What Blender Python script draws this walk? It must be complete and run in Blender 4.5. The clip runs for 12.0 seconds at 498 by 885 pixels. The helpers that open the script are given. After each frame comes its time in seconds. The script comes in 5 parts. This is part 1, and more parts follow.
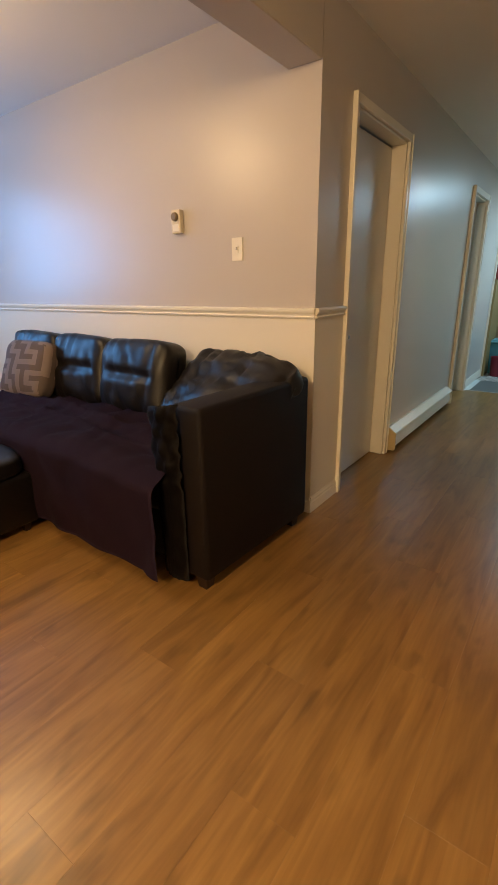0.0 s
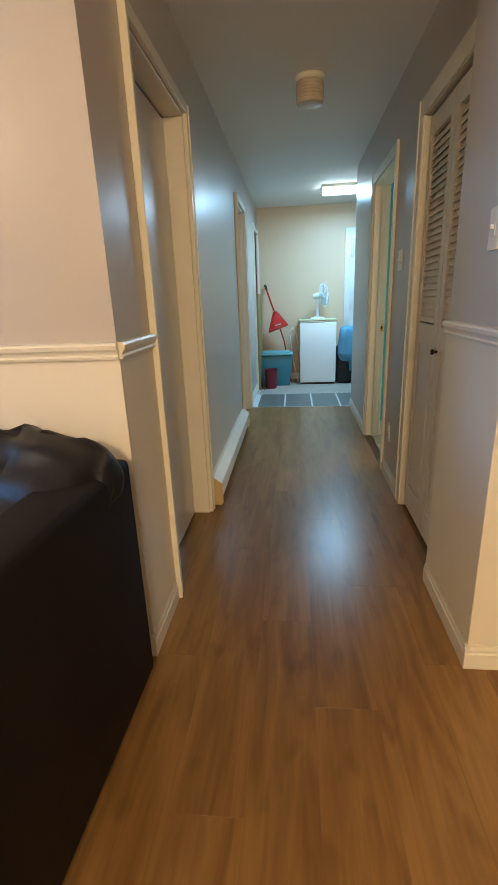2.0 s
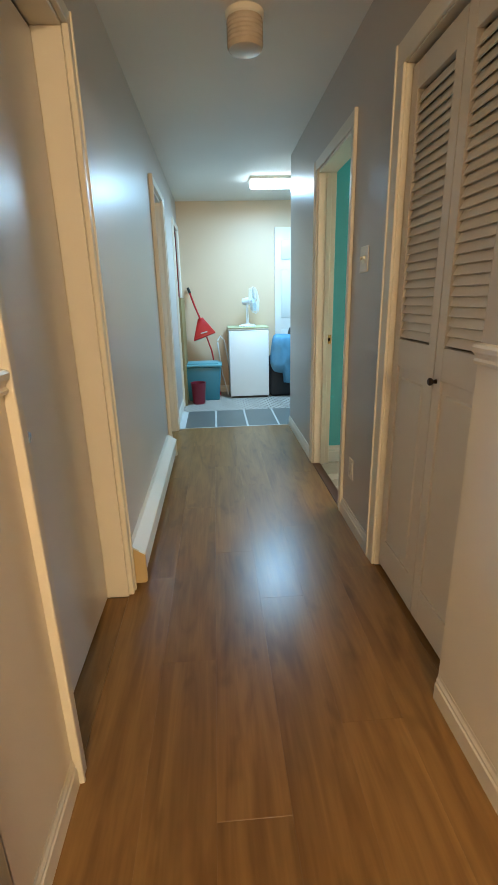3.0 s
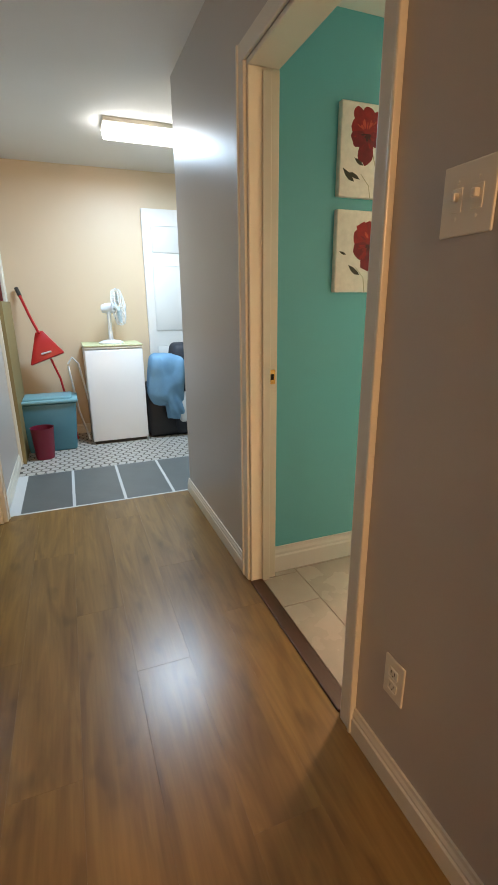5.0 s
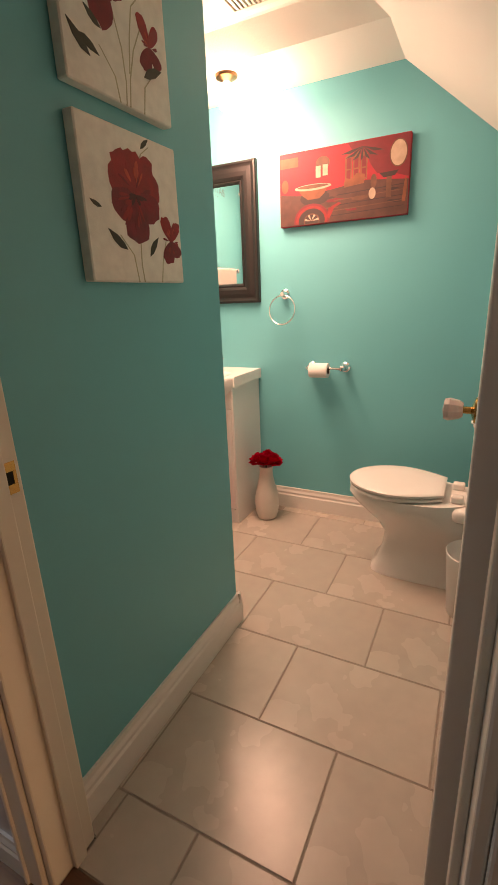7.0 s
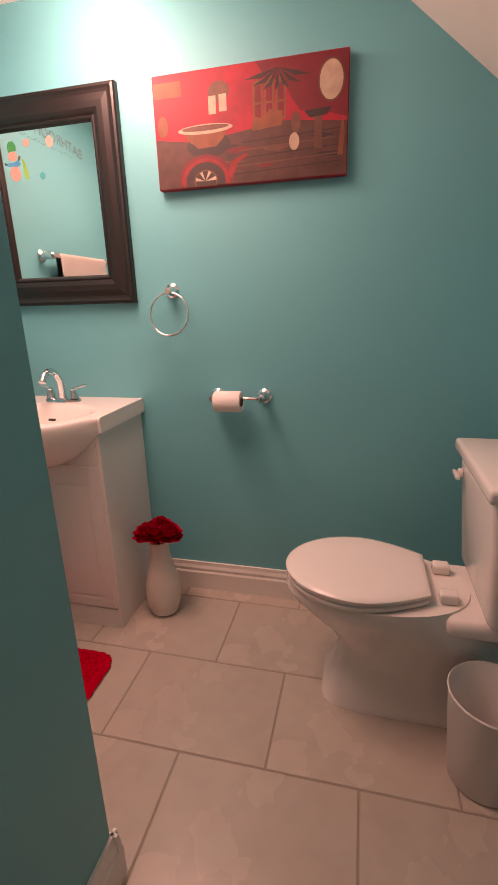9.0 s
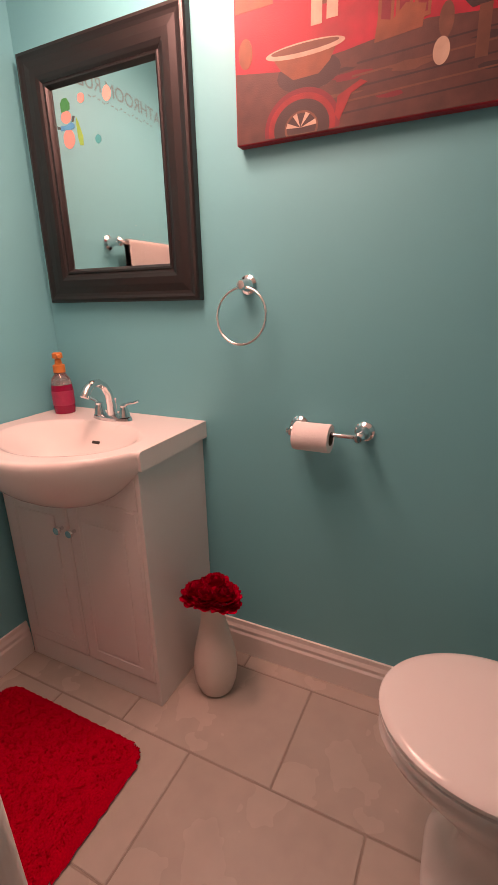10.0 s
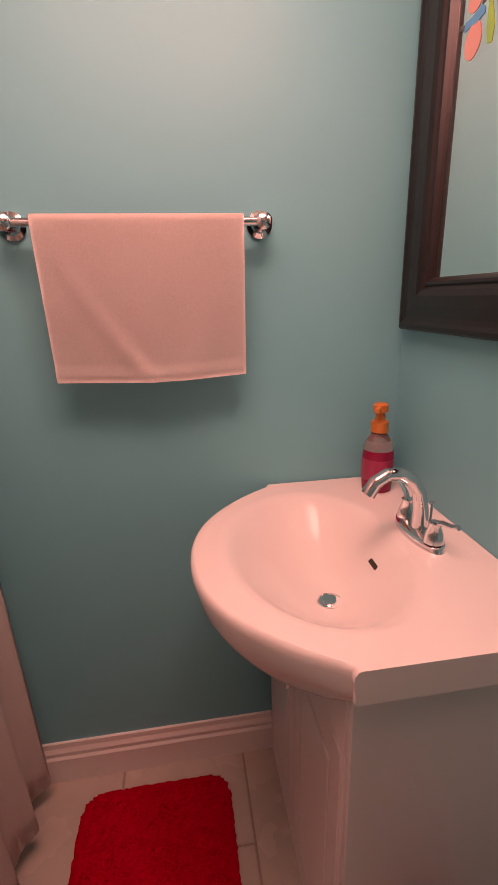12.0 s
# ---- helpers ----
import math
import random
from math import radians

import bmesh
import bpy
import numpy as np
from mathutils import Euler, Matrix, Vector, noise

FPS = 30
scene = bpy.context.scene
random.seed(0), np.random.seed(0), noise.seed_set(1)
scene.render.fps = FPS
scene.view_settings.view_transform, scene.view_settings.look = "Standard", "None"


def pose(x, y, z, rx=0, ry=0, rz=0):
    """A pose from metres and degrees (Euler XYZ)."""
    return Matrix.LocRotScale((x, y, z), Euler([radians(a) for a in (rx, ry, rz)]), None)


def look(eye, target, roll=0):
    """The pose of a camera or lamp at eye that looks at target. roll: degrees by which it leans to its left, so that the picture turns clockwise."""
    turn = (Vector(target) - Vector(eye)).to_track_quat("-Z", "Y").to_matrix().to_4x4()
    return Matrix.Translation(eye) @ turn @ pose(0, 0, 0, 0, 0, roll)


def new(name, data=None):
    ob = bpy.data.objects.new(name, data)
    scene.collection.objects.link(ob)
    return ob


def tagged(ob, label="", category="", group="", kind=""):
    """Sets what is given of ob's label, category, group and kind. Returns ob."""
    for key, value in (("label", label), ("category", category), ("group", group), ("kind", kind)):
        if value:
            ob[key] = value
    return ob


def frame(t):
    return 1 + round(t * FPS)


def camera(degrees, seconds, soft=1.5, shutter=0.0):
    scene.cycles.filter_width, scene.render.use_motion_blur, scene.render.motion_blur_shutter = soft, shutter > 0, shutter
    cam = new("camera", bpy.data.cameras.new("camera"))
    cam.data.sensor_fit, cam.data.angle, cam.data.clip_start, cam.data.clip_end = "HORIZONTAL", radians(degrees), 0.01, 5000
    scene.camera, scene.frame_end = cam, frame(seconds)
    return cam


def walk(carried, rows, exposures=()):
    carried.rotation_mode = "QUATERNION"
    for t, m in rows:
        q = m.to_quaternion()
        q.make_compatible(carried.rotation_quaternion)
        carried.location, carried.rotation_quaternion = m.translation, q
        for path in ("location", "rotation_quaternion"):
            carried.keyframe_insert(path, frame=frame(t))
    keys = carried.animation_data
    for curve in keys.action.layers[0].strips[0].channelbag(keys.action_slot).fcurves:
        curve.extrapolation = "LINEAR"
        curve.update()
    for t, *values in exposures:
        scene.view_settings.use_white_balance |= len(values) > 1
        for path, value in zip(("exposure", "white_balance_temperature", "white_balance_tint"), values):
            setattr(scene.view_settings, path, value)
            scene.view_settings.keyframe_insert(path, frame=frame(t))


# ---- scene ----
cam = camera(57.2, 12.0)
METRES, EYE, TILT, LEAN, TURN = 6.7, 1.26, 0.0, 0.0, 36.9
PATH = [
    (0, (-0.03, 0.575, 1.247), (-1.143, 2.107, 0.602), -0.9),
    (0.5, (-0.118, 0.593, 1.232), (-1.002, 2.27, 0.595), -1.6),
    (1, (-0.303, 0.826, 1.23), (-0.946, 2.611, 0.598), -2.1),
    (1.5, (-0.481, 1.08, 1.229), (-0.892, 2.938, 0.614), -2.5),
    (2, (-0.63, 1.369, 1.253), (-0.832, 3.264, 0.646), -2.3),
    (2.5, (-0.683, 1.748, 1.257), (-0.718, 3.656, 0.657), -2.2),
    (2.7, (-0.717, 1.885, 1.265), (-0.679, 3.792, 0.663), -1.9),
    (4.3, (-0.695, 3.126, 1.234), (-0.291, 4.998, 0.656), -0.3),
    (4.5, (-0.692, 3.305, 1.242), (-0.21, 5.159, 0.666), -0.3),
    (5, (-0.669, 3.706, 1.255), (0.017, 5.493, 0.674), -0.5),
    (5.5, (-0.6, 4.087, 1.251), (0.363, 5.75, 0.697), -0.6),
    (6, (-0.568, 4.355, 1.265), (0.682, 5.8, 0.673), -0.9),
    (6.5, (-0.531, 4.548, 1.27), (0.96, 5.738, 0.668), -1.8),
    (7, (-0.376, 4.718, 1.252), (1.319, 5.591, 0.649), -2.4),
    (7.5, (-0.214, 4.838, 1.256), (1.599, 5.429, 0.653), -2.7),
    (7.7, (-0.142, 4.899, 1.262), (1.696, 5.406, 0.656), -2.8),
    (9.3, (0.527, 5.038, 1.216), (2.38, 5.501, 0.625), -1.7),
    (9.5, (0.626, 5.062, 1.226), (2.451, 5.625, 0.633), -1.7),
    (10, (0.845, 5.123, 1.238), (2.552, 5.966, 0.622), -1.4),
    (10.5, (1.084, 5.151, 1.256), (2.592, 6.304, 0.626), -1.3),
    (11, (1.247, 5.222, 1.249), (2.444, 6.699, 0.627), -1.2),
    (11.5, (1.408, 5.327, 1.28), (2.17, 7.075, 0.677), -1.2),
    (12, (1.53, 5.441, 1.303), (1.799, 7.329, 0.697), -1.6),
]
EXPOSURES = [(0, 0.32, 6500, 6), (1.2, 0.4, 6500, 6), (2.0, 0.6, 5750, 3), (2.7, 0.95, 5700, 3), (4.3, 0.9, 7600, 24), (5.0, 0.88, 7600, 24), (6.0, 0.68, 7900, 32), (6.5, 0.22, 8200, 42), (7.0, -0.1, 8100, 44), (7.7, -0.55, 7700, 53), (9.3, -0.9, 7500, 66), (10.5, -1.15, 7800, 78), (12, -1.5, 8300, 94)]
walk(cam, [(t, look(eye, target, roll)) for t, eye, target, roll in PATH], EXPOSURES)

import collections

# ---- light ----
world = bpy.data.worlds.new("world")
world.use_nodes = True
world.node_tree.nodes["Background"].inputs[0].default_value = (0.5, 0.6, 0.75, 1)
world.node_tree.nodes["Background"].inputs[1].default_value = 0.05
scene.world = world


def lamp(name, kind, m, energy, color, **kw):
    d = bpy.data.lights.new(name, kind)
    d.energy, d.color = energy, color
    for k, v in kw.items():
        if k == "size":
            d.size = v
        elif k == "size_y":
            d.shape, d.size_y = "RECTANGLE", v
        elif k == "radius":
            d.shadow_soft_size = v
        elif k == "shape":
            d.shape = v
    ob = new(name, d)
    ob.matrix_world = m
    return ob


WARM = (1.0, 0.67, 0.34)
COOL = (0.42, 0.73, 1.0)
lamp("living_ceiling_lamp_light", "POINT", pose(-2.6, 1.3, 2.22), 29, WARM, radius=0.14)
lamp("kitchen_lamp_light", "POINT", pose(-0.45, -1.0, 2.2), 180, WARM, radius=0.14)
lamp("window_daylight", "AREA", pose(-4.93, 1.5, 1.65, 0, -90, 0), 33, (0.15, 0.45, 1.0), size=1.0, size_y=1.1)
lamp("fluorescent_light", "AREA", pose(0.03, 7.42, 2.355), 33, COOL, size=0.62, size_y=0.18)
lamp("bathroom_lamp_light", "POINT", pose(1.77, 5.86, 2.07), 40, (1.0, 0.71, 0.49), radius=0.05)
# added soft fill disk without a fixture, evens out the light of the bulb
lamp("bathroom_lamp_downlight", "AREA", pose(1.42, 5.80, 2.13), 28, (1.0, 0.71, 0.49), size=0.7, shape="DISK")


# ---- materials ----
def mat(name, color, rough=0.5, metal=0.0, var=0.06, scale=3.0, bump=0.0, bscale=60.0, stretch=(1, 1, 1), grain=0.0, gscale=40.0, coat=0.0, emit=None, emit_s=0.0, trans=0.0, island=0.0, rand=0.0, spec=0.5):
    m = bpy.data.materials.new(name)
    m.use_nodes = True
    nt = m.node_tree
    b = nt.nodes["Principled BSDF"]
    b.inputs["Roughness"].default_value = rough
    b.inputs["Metallic"].default_value = metal
    b.inputs["Coat Weight"].default_value = coat
    b.inputs["Specular IOR Level"].default_value = spec
    b.inputs["Transmission Weight"].default_value = trans
    tc = nt.nodes.new("ShaderNodeTexCoord")
    mp = nt.nodes.new("ShaderNodeMapping")
    mp.inputs["Scale"].default_value = stretch
    nt.links.new(tc.outputs["Object"], mp.inputs[0])
    n1 = nt.nodes.new("ShaderNodeTexNoise")
    n1.inputs["Scale"].default_value, n1.inputs["Detail"].default_value = scale, 4
    nt.links.new(mp.outputs[0], n1.inputs["Vector"])
    n2 = nt.nodes.new("ShaderNodeTexNoise")
    n2.inputs["Scale"].default_value, n2.inputs["Detail"].default_value = gscale, 3
    nt.links.new(mp.outputs[0], n2.inputs["Vector"])
    hsv = nt.nodes.new("ShaderNodeHueSaturation")
    hsv.inputs["Color"].default_value = (*color, 1)
    r = nt.nodes.new("ShaderNodeMapRange")
    r.inputs["From Min"].default_value, r.inputs["From Max"].default_value = 0.1, 0.9
    r.inputs["To Min"].default_value, r.inputs["To Max"].default_value = 1 - var, 1 + var
    nt.links.new(n1.outputs[0], r.inputs[0])
    r2 = nt.nodes.new("ShaderNodeMapRange")
    r2.inputs["From Min"].default_value, r2.inputs["From Max"].default_value = 0.25, 0.75
    r2.inputs["To Min"].default_value, r2.inputs["To Max"].default_value = 1 - grain, 1 + grain
    nt.links.new(n2.outputs[0], r2.inputs[0])
    mul = nt.nodes.new("ShaderNodeMath")
    mul.operation = "MULTIPLY"
    nt.links.new(r.outputs[0], mul.inputs[0])
    nt.links.new(r2.outputs[0], mul.inputs[1])
    last = mul
    for amount, src in ((island, "Random Per Island"), (rand, "Random")):
        if amount:
            g = nt.nodes.new("ShaderNodeNewGeometry" if src == "Random Per Island" else "ShaderNodeObjectInfo")
            r3 = nt.nodes.new("ShaderNodeMapRange")
            r3.inputs["To Min"].default_value, r3.inputs["To Max"].default_value = 1 - amount, 1 + amount
            nt.links.new(g.outputs[src], r3.inputs[0])
            m3 = nt.nodes.new("ShaderNodeMath")
            m3.operation = "MULTIPLY"
            nt.links.new(last.outputs[0], m3.inputs[0])
            nt.links.new(r3.outputs[0], m3.inputs[1])
            last = m3
    nt.links.new(last.outputs[0], hsv.inputs["Value"])
    nt.links.new(hsv.outputs[0], b.inputs["Base Color"])
    rr = nt.nodes.new("ShaderNodeMapRange")
    rr.inputs["To Min"].default_value, rr.inputs["To Max"].default_value = max(rough - 0.05, 0.02), rough + 0.05
    nt.links.new(n1.outputs[0], rr.inputs[0])
    nt.links.new(rr.outputs[0], b.inputs["Roughness"])
    if bump:
        n3 = nt.nodes.new("ShaderNodeTexNoise")
        n3.inputs["Scale"].default_value, n3.inputs["Detail"].default_value = bscale, 3
        nt.links.new(mp.outputs[0], n3.inputs["Vector"])
        bp = nt.nodes.new("ShaderNodeBump")
        bp.inputs["Strength"].default_value, bp.inputs["Distance"].default_value = bump, 0.002
        nt.links.new(n3.outputs[0], bp.inputs["Height"])
        nt.links.new(bp.outputs[0], b.inputs["Normal"])
    if emit:
        b.inputs["Emission Color"].default_value = (*emit, 1)
        b.inputs["Emission Strength"].default_value = emit_s
    return m


GREY = mat("grey_wall_paint", (0.50, 0.46, 0.425), 0.34, var=0.03, scale=1.5, bump=0.12, bscale=180)
BTRIM = mat("white_bathroom_trim_paint", (0.78, 0.75, 0.71), 0.3, var=0.03, scale=4, bump=0.08, bscale=80)
TURQ = mat("turquoise_wall_paint", (0.107, 0.470, 0.53), 0.5, var=0.03, scale=1.2, bump=0.08, bscale=180)
CREAMW = mat("cream_wall_paint", (0.62, 0.49, 0.34), 0.45, var=0.04, scale=1.5, bump=0.25, bscale=150)
TRIM = mat("white_trim_paint", (0.74, 0.70, 0.60), 0.32, var=0.03, scale=4, bump=0.08, bscale=80)
WAINS = mat("cream_wainscot_paint", (0.74, 0.69, 0.58), 0.4, var=0.03, scale=2, bump=0.2, bscale=150)
CEIL = mat("white_ceiling_paint", (0.80, 0.78, 0.74), 0.7, var=0.03, scale=2, bump=0.4, bscale=120)
DOORW = mat("white_door_paint", (0.72, 0.70, 0.66), 0.33, var=0.03, scale=2, bump=0.1, bscale=100)
LEATHER = mat("black_leather", (0.006, 0.0045, 0.0042), 0.43, spec=0.42, var=0.25, scale=6, bump=0.2, bscale=220, grain=0.1)
ARMF = mat("black_leathercloth", (0.005, 0.003, 0.0028), 0.62, spec=0.22, var=0.2, scale=6, bump=0.3, bscale=260)
SHEET = mat("purple_brown_throw_cloth", (0.026, 0.012, 0.023), 0.9, spec=0.2, var=0.2, scale=7, bump=0.5, bscale=300)
PORC = mat("white_porcelain", (0.80, 0.77, 0.74), 0.12, var=0.015, scale=2)
LAMIN = mat("white_cabinet_foil", (0.76, 0.74, 0.72), 0.3, var=0.02, scale=2)
CHROME = mat("chrome", (0.75, 0.75, 0.76), 0.1, 1.0, var=0.02)
BRASS = mat("brass", (0.55, 0.36, 0.12), 0.25, 1.0, var=0.05)
REDP = mat("red_plush", (0.50, 0.0, 0.014), 0.95, spec=0.1, var=0.1, scale=30, bump=1.0, bscale=250, grain=0.2, gscale=200)
FRIDGE = mat("white_appliance_enamel", (0.78, 0.80, 0.80), 0.3, var=0.02, bump=0.1, bscale=200)


# ---- mesh helpers ----
def box(bm, x0, x1, y0, y1, z0, z1, m=None, mi=0):
    vs = [bm.verts.new(v) for v in ((x0, y0, z0), (x1, y0, z0), (x1, y1, z0), (x0, y1, z0), (x0, y0, z1), (x1, y0, z1), (x1, y1, z1), (x0, y1, z1))]
    fs = [bm.faces.new([vs[i] for i in f]) for f in ((0, 3, 2, 1), (4, 5, 6, 7), (0, 1, 5, 4), (1, 2, 6, 5), (2, 3, 7, 6), (3, 0, 4, 7))]
    for f in fs:
        f.material_index = mi
    if m is not None:
        bmesh.ops.transform(bm, matrix=m, verts=vs)
    return vs


def rbox(x0, x1, y0, y1, z0, z1, r=0.01, seg=2, m=None):
    bm = bmesh.new()
    box(bm, x0, x1, y0, y1, z0, z1)
    bmesh.ops.bevel(bm, geom=bm.edges[:], offset=r, segments=seg, affect="EDGES", profile=0.5)
    if m is not None:
        bmesh.ops.transform(bm, matrix=m, verts=bm.verts[:])
    return bm


def join(*bms):
    out = bmesh.new()
    for b in bms:
        me = bpy.data.meshes.new("tmp")
        b.to_mesh(me)
        b.free()
        out.from_mesh(me)
        bpy.data.meshes.remove(me)
    return out


def part(name, bm, material, parent=None, label="", smooth=False):
    me = bpy.data.meshes.new(name)
    bmesh.ops.recalc_face_normals(bm, faces=bm.faces[:])
    bm.to_mesh(me)
    bm.free()
    for m in (material if isinstance(material, (list, tuple)) else [material]):
        me.materials.append(m)
    if smooth:
        me.polygons.foreach_set("use_smooth", [True] * len(me.polygons))
        if smooth != "all":
            me.set_sharp_from_angle(angle=radians(35))
    ob = new(name, me)
    if parent is not None:
        ob.parent = parent
    return tagged(ob, label)


def thing(name, label, category, at=(0, 0, 0), rz=0, group=""):
    ob = new(name)
    ob.matrix_world = pose(*at, 0, 0, rz)
    ob.empty_display_size = 0.1
    return tagged(ob, label, category, group)


def lathe(prof, n=32, m=None, cap=True):
    bm = bmesh.new()
    rings = []
    for r, z in prof:
        if r < 1e-5:
            rings.append([bm.verts.new((0, 0, z))])
        else:
            rings.append([bm.verts.new((r * math.cos(2 * math.pi * i / n), r * math.sin(2 * math.pi * i / n), z)) for i in range(n)])
    for a, b in zip(rings, rings[1:]):
        for i in range(n):
            j = (i + 1) % n
            if len(a) == 1 and len(b) == 1:
                continue
            if len(a) == 1:
                bm.faces.new((a[0], b[j], b[i]))
            elif len(b) == 1:
                bm.faces.new((a[i], a[j], b[0]))
            else:
                bm.faces.new((a[i], a[j], b[j], b[i]))
    if cap:
        for ring in (rings[0], rings[-1]):
            if len(ring) > 1:
                bm.faces.new(ring)
    if m is not None:
        bmesh.ops.transform(bm, matrix=m, verts=bm.verts[:])
    return bm


def tube(pts, r, n=10, closed=False):
    pts = [Vector(p) for p in pts]
    bm = bmesh.new()
    rings = []
    k = len(pts)
    up = None
    for i, p in enumerate(pts):
        if closed:
            t = pts[(i + 1) % k] - pts[i - 1]
        else:
            t = pts[min(i + 1, k - 1)] - pts[max(i - 1, 0)]
        t.normalize()
        if up is None:
            up = Vector((0, 0, 1)) if abs(t.z) < 0.9 else Vector((1, 0, 0))
        a = t.cross(up).normalized()
        b = a.cross(t).normalized()
        up = b
        rad = r[i] if isinstance(r, (list, tuple)) else r
        rings.append([bm.verts.new(p + rad * (math.cos(2 * math.pi * j / n) * a + math.sin(2 * math.pi * j / n) * b)) for j in range(n)])
    pairs = list(zip(rings, rings[1:]))
    if closed:
        pairs.append((rings[-1], rings[0]))
    for a, b in pairs:
        for j in range(n):
            bm.faces.new((a[j], a[(j + 1) % n], b[(j + 1) % n], b[j]))
    if not closed:
        bm.faces.new(rings[0])
        bm.faces.new(rings[-1])
    return bm


def extrude(prof, axis, a, b):
    """A closed outline swept straight along an axis. axis 'x': outline in (y, z); 'y': in (x, z); 'z': in (x, y)."""
    bm = bmesh.new()

    def v(p, s):
        return {"x": (s, p[0], p[1]), "y": (p[0], s, p[1]), "z": (p[0], p[1], s)}[axis]

    r0 = [bm.verts.new(v(p, a)) for p in prof]
    r1 = [bm.verts.new(v(p, b)) for p in prof]
    n = len(prof)
    for i in range(n):
        bm.faces.new((r0[i], r0[(i + 1) % n], r1[(i + 1) % n], r1[i]))
    bm.faces.new(r0)
    bm.faces.new(r1)
    return bm


def wall(name, axis, p0, p1, a0, a1, z0, z1, low, high, ends, openings=()):
    """A wall between the planes p0 and p1 of an axis, from a0 to a1 along it, with openings (a, b, bottom, top).
    low, high, ends: the paint of its two faces and of its ends and reveals."""
    bm = bmesh.new()
    cuts = sorted({a0, a1, *[o[0] for o in openings], *[o[1] for o in openings]})
    for u, v in zip(cuts, cuts[1:]):
        holes = [o for o in openings if o[0] <= u + 1e-6 and o[1] >= v - 1e-6]
        spans, z = [], z0
        for o in sorted(holes, key=lambda o: o[2]):
            if o[2] > z:
                spans.append((z, o[2]))
            z = o[3]
        if z < z1:
            spans.append((z, z1))
        for s, e in spans:
            if axis == "x":
                box(bm, p0, p1, u, v, s, e)
            else:
                box(bm, u, v, p0, p1, s, e)
    bmesh.ops.remove_doubles(bm, verts=bm.verts[:], dist=1e-5)
    seen, dead = {}, []
    for f in bm.faces:
        key = tuple(round(c, 4) for c in f.calc_center_median()) + (round(f.calc_area(), 4),)
        if key in seen:
            dead += [f, seen[key]]
        seen[key] = f
    bmesh.ops.delete(bm, geom=list(set(dead)), context="FACES_ONLY")
    k = 0 if axis == "x" else 1
    for f in bm.faces:
        c = f.calc_center_median()[k]
        f.material_index = 0 if abs(c - p0) < 1e-4 else 1 if abs(c - p1) < 1e-4 else 2
    ob = part(name, bm, [low, high, ends])
    return tagged(ob, kind="structure")


def base_profile(h, t):
    return [(0, 0), (t, 0), (t, h * 0.62), (t * 0.72, h * 0.68), (t * 0.8, h * 0.78), (t * 0.5, h * 0.88), (t * 0.45, h), (0, h)]


def baseboard(axis, face, side, a, b, h=0.095, t=0.014, m=None, z=0.0):
    prof = [(face + side * p, z + q) for p, q in base_profile(h, t)]
    return tagged(part("baseboard", extrude(prof, axis, a, b), m or TRIM), kind="structure")


def casing(axis, face, side, a, b, top, w=0.062, t=0.018, m=None, jamb=0.0, jt=0.018, name="door_frame", base=0.0):
    """Trim round an opening from a to b: two uprights and a head on the wall's face, and a lining jamb deep behind it."""
    bm = bmesh.new()

    def bx(p0, p1, u0, u1, z0, z1):
        p0, p1 = min(p0, p1), max(p0, p1)
        if axis == "x":
            return rbox(p0, p1, u0, u1, z0, z1, 0.004, 2)
        return rbox(u0, u1, p0, p1, z0, z1, 0.004, 2)

    parts = [bx(face, face + side * t, a - w, a, base, top), bx(face, face + side * t, b, b + w, base, top), bx(face, face + side * t, a - w, b + w, top, top + w)]
    lip = t * 0.55
    parts += [bx(face, face + side * (t + 0.006), a - w - 0.001, a - w + 0.012, base, top + w), bx(face, face + side * (t + 0.006), b + w - 0.012, b + w + 0.001, base, top + w)]
    if jamb:
        parts += [bx(face - side * jamb, face + side * 0.002, a, a + jt, base, top - jt), bx(face - side * jamb, face + side * 0.002, b - jt, b, base, top - jt), bx(face - side * jamb, face + side * 0.002, a, b, top - jt, top)]
    bm.free()
    return tagged(part(name, join(*parts), m or TRIM), kind="structure")


# ---- structure ----
H = 2.45
HB = 2.20                      # low strip of the bathroom ceiling
HU = 2.29                      # the rest of it
EX = 2.05                      # bathroom east wall
GX, RX = -1.157, 0.01          # hall wall faces
NY = 2.71                      # living room end wall
wall("wall_hall_west", "x", GX - 0.165, GX, NY, 8.7, 0, H, GREY, GREY, GREY, [(3.085, 3.885, 0, 2.10), (5.93, 6.575, 0, 2.09), (7.76, 8.34, 0, 2.08)])
wall("wall_living_north", "y", NY, NY + 0.15, -5.0, GX - 0.165, 0, H, GREY, GREY, GREY)
wall("wall_hall_east_near", "x", -0.045, 0.09, NY, 3.225, 0, H, GREY, GREY, GREY)
wall("wall_kitchen_north", "y", NY, NY + 0.15, 0.09, 2.8, 0, H, GREY, GREY, GREY)
wall("wall_hall_east", "x", RX, RX + 0.12, 3.225, 6.48, 0, H, GREY, TURQ, GREY, [(3.24, 4.01, 0, 2.07), (4.66, 5.468, 0, 2.065)])
wall("wall_utility_south", "y", 6.48, 6.63, RX, 2.8, 0, H, TURQ, CREAMW, GREY)
wall("wall_utility_north", "y", 8.55, 8.7, GX, 2.8, 0, H, CREAMW, CREAMW, CREAMW)
wall("wall_utility_east", "x", 2.2, 2.35, 6.63, 8.55, 0, H, CREAMW, CREAMW, CREAMW)
wall("wall_bath_south", "y", 4.30, 4.42, 0.13, EX, 0, H, TURQ, TURQ, TURQ)
wall("wall_bath_east", "x", EX, 2.2, 4.30, 6.48, 0, H, TURQ, TURQ, TURQ)
wall("wall_bath_partition", "y", 5.50, 5.60, 0.13, 0.975, 0, HU - 0.001, TURQ, TURQ, TURQ)
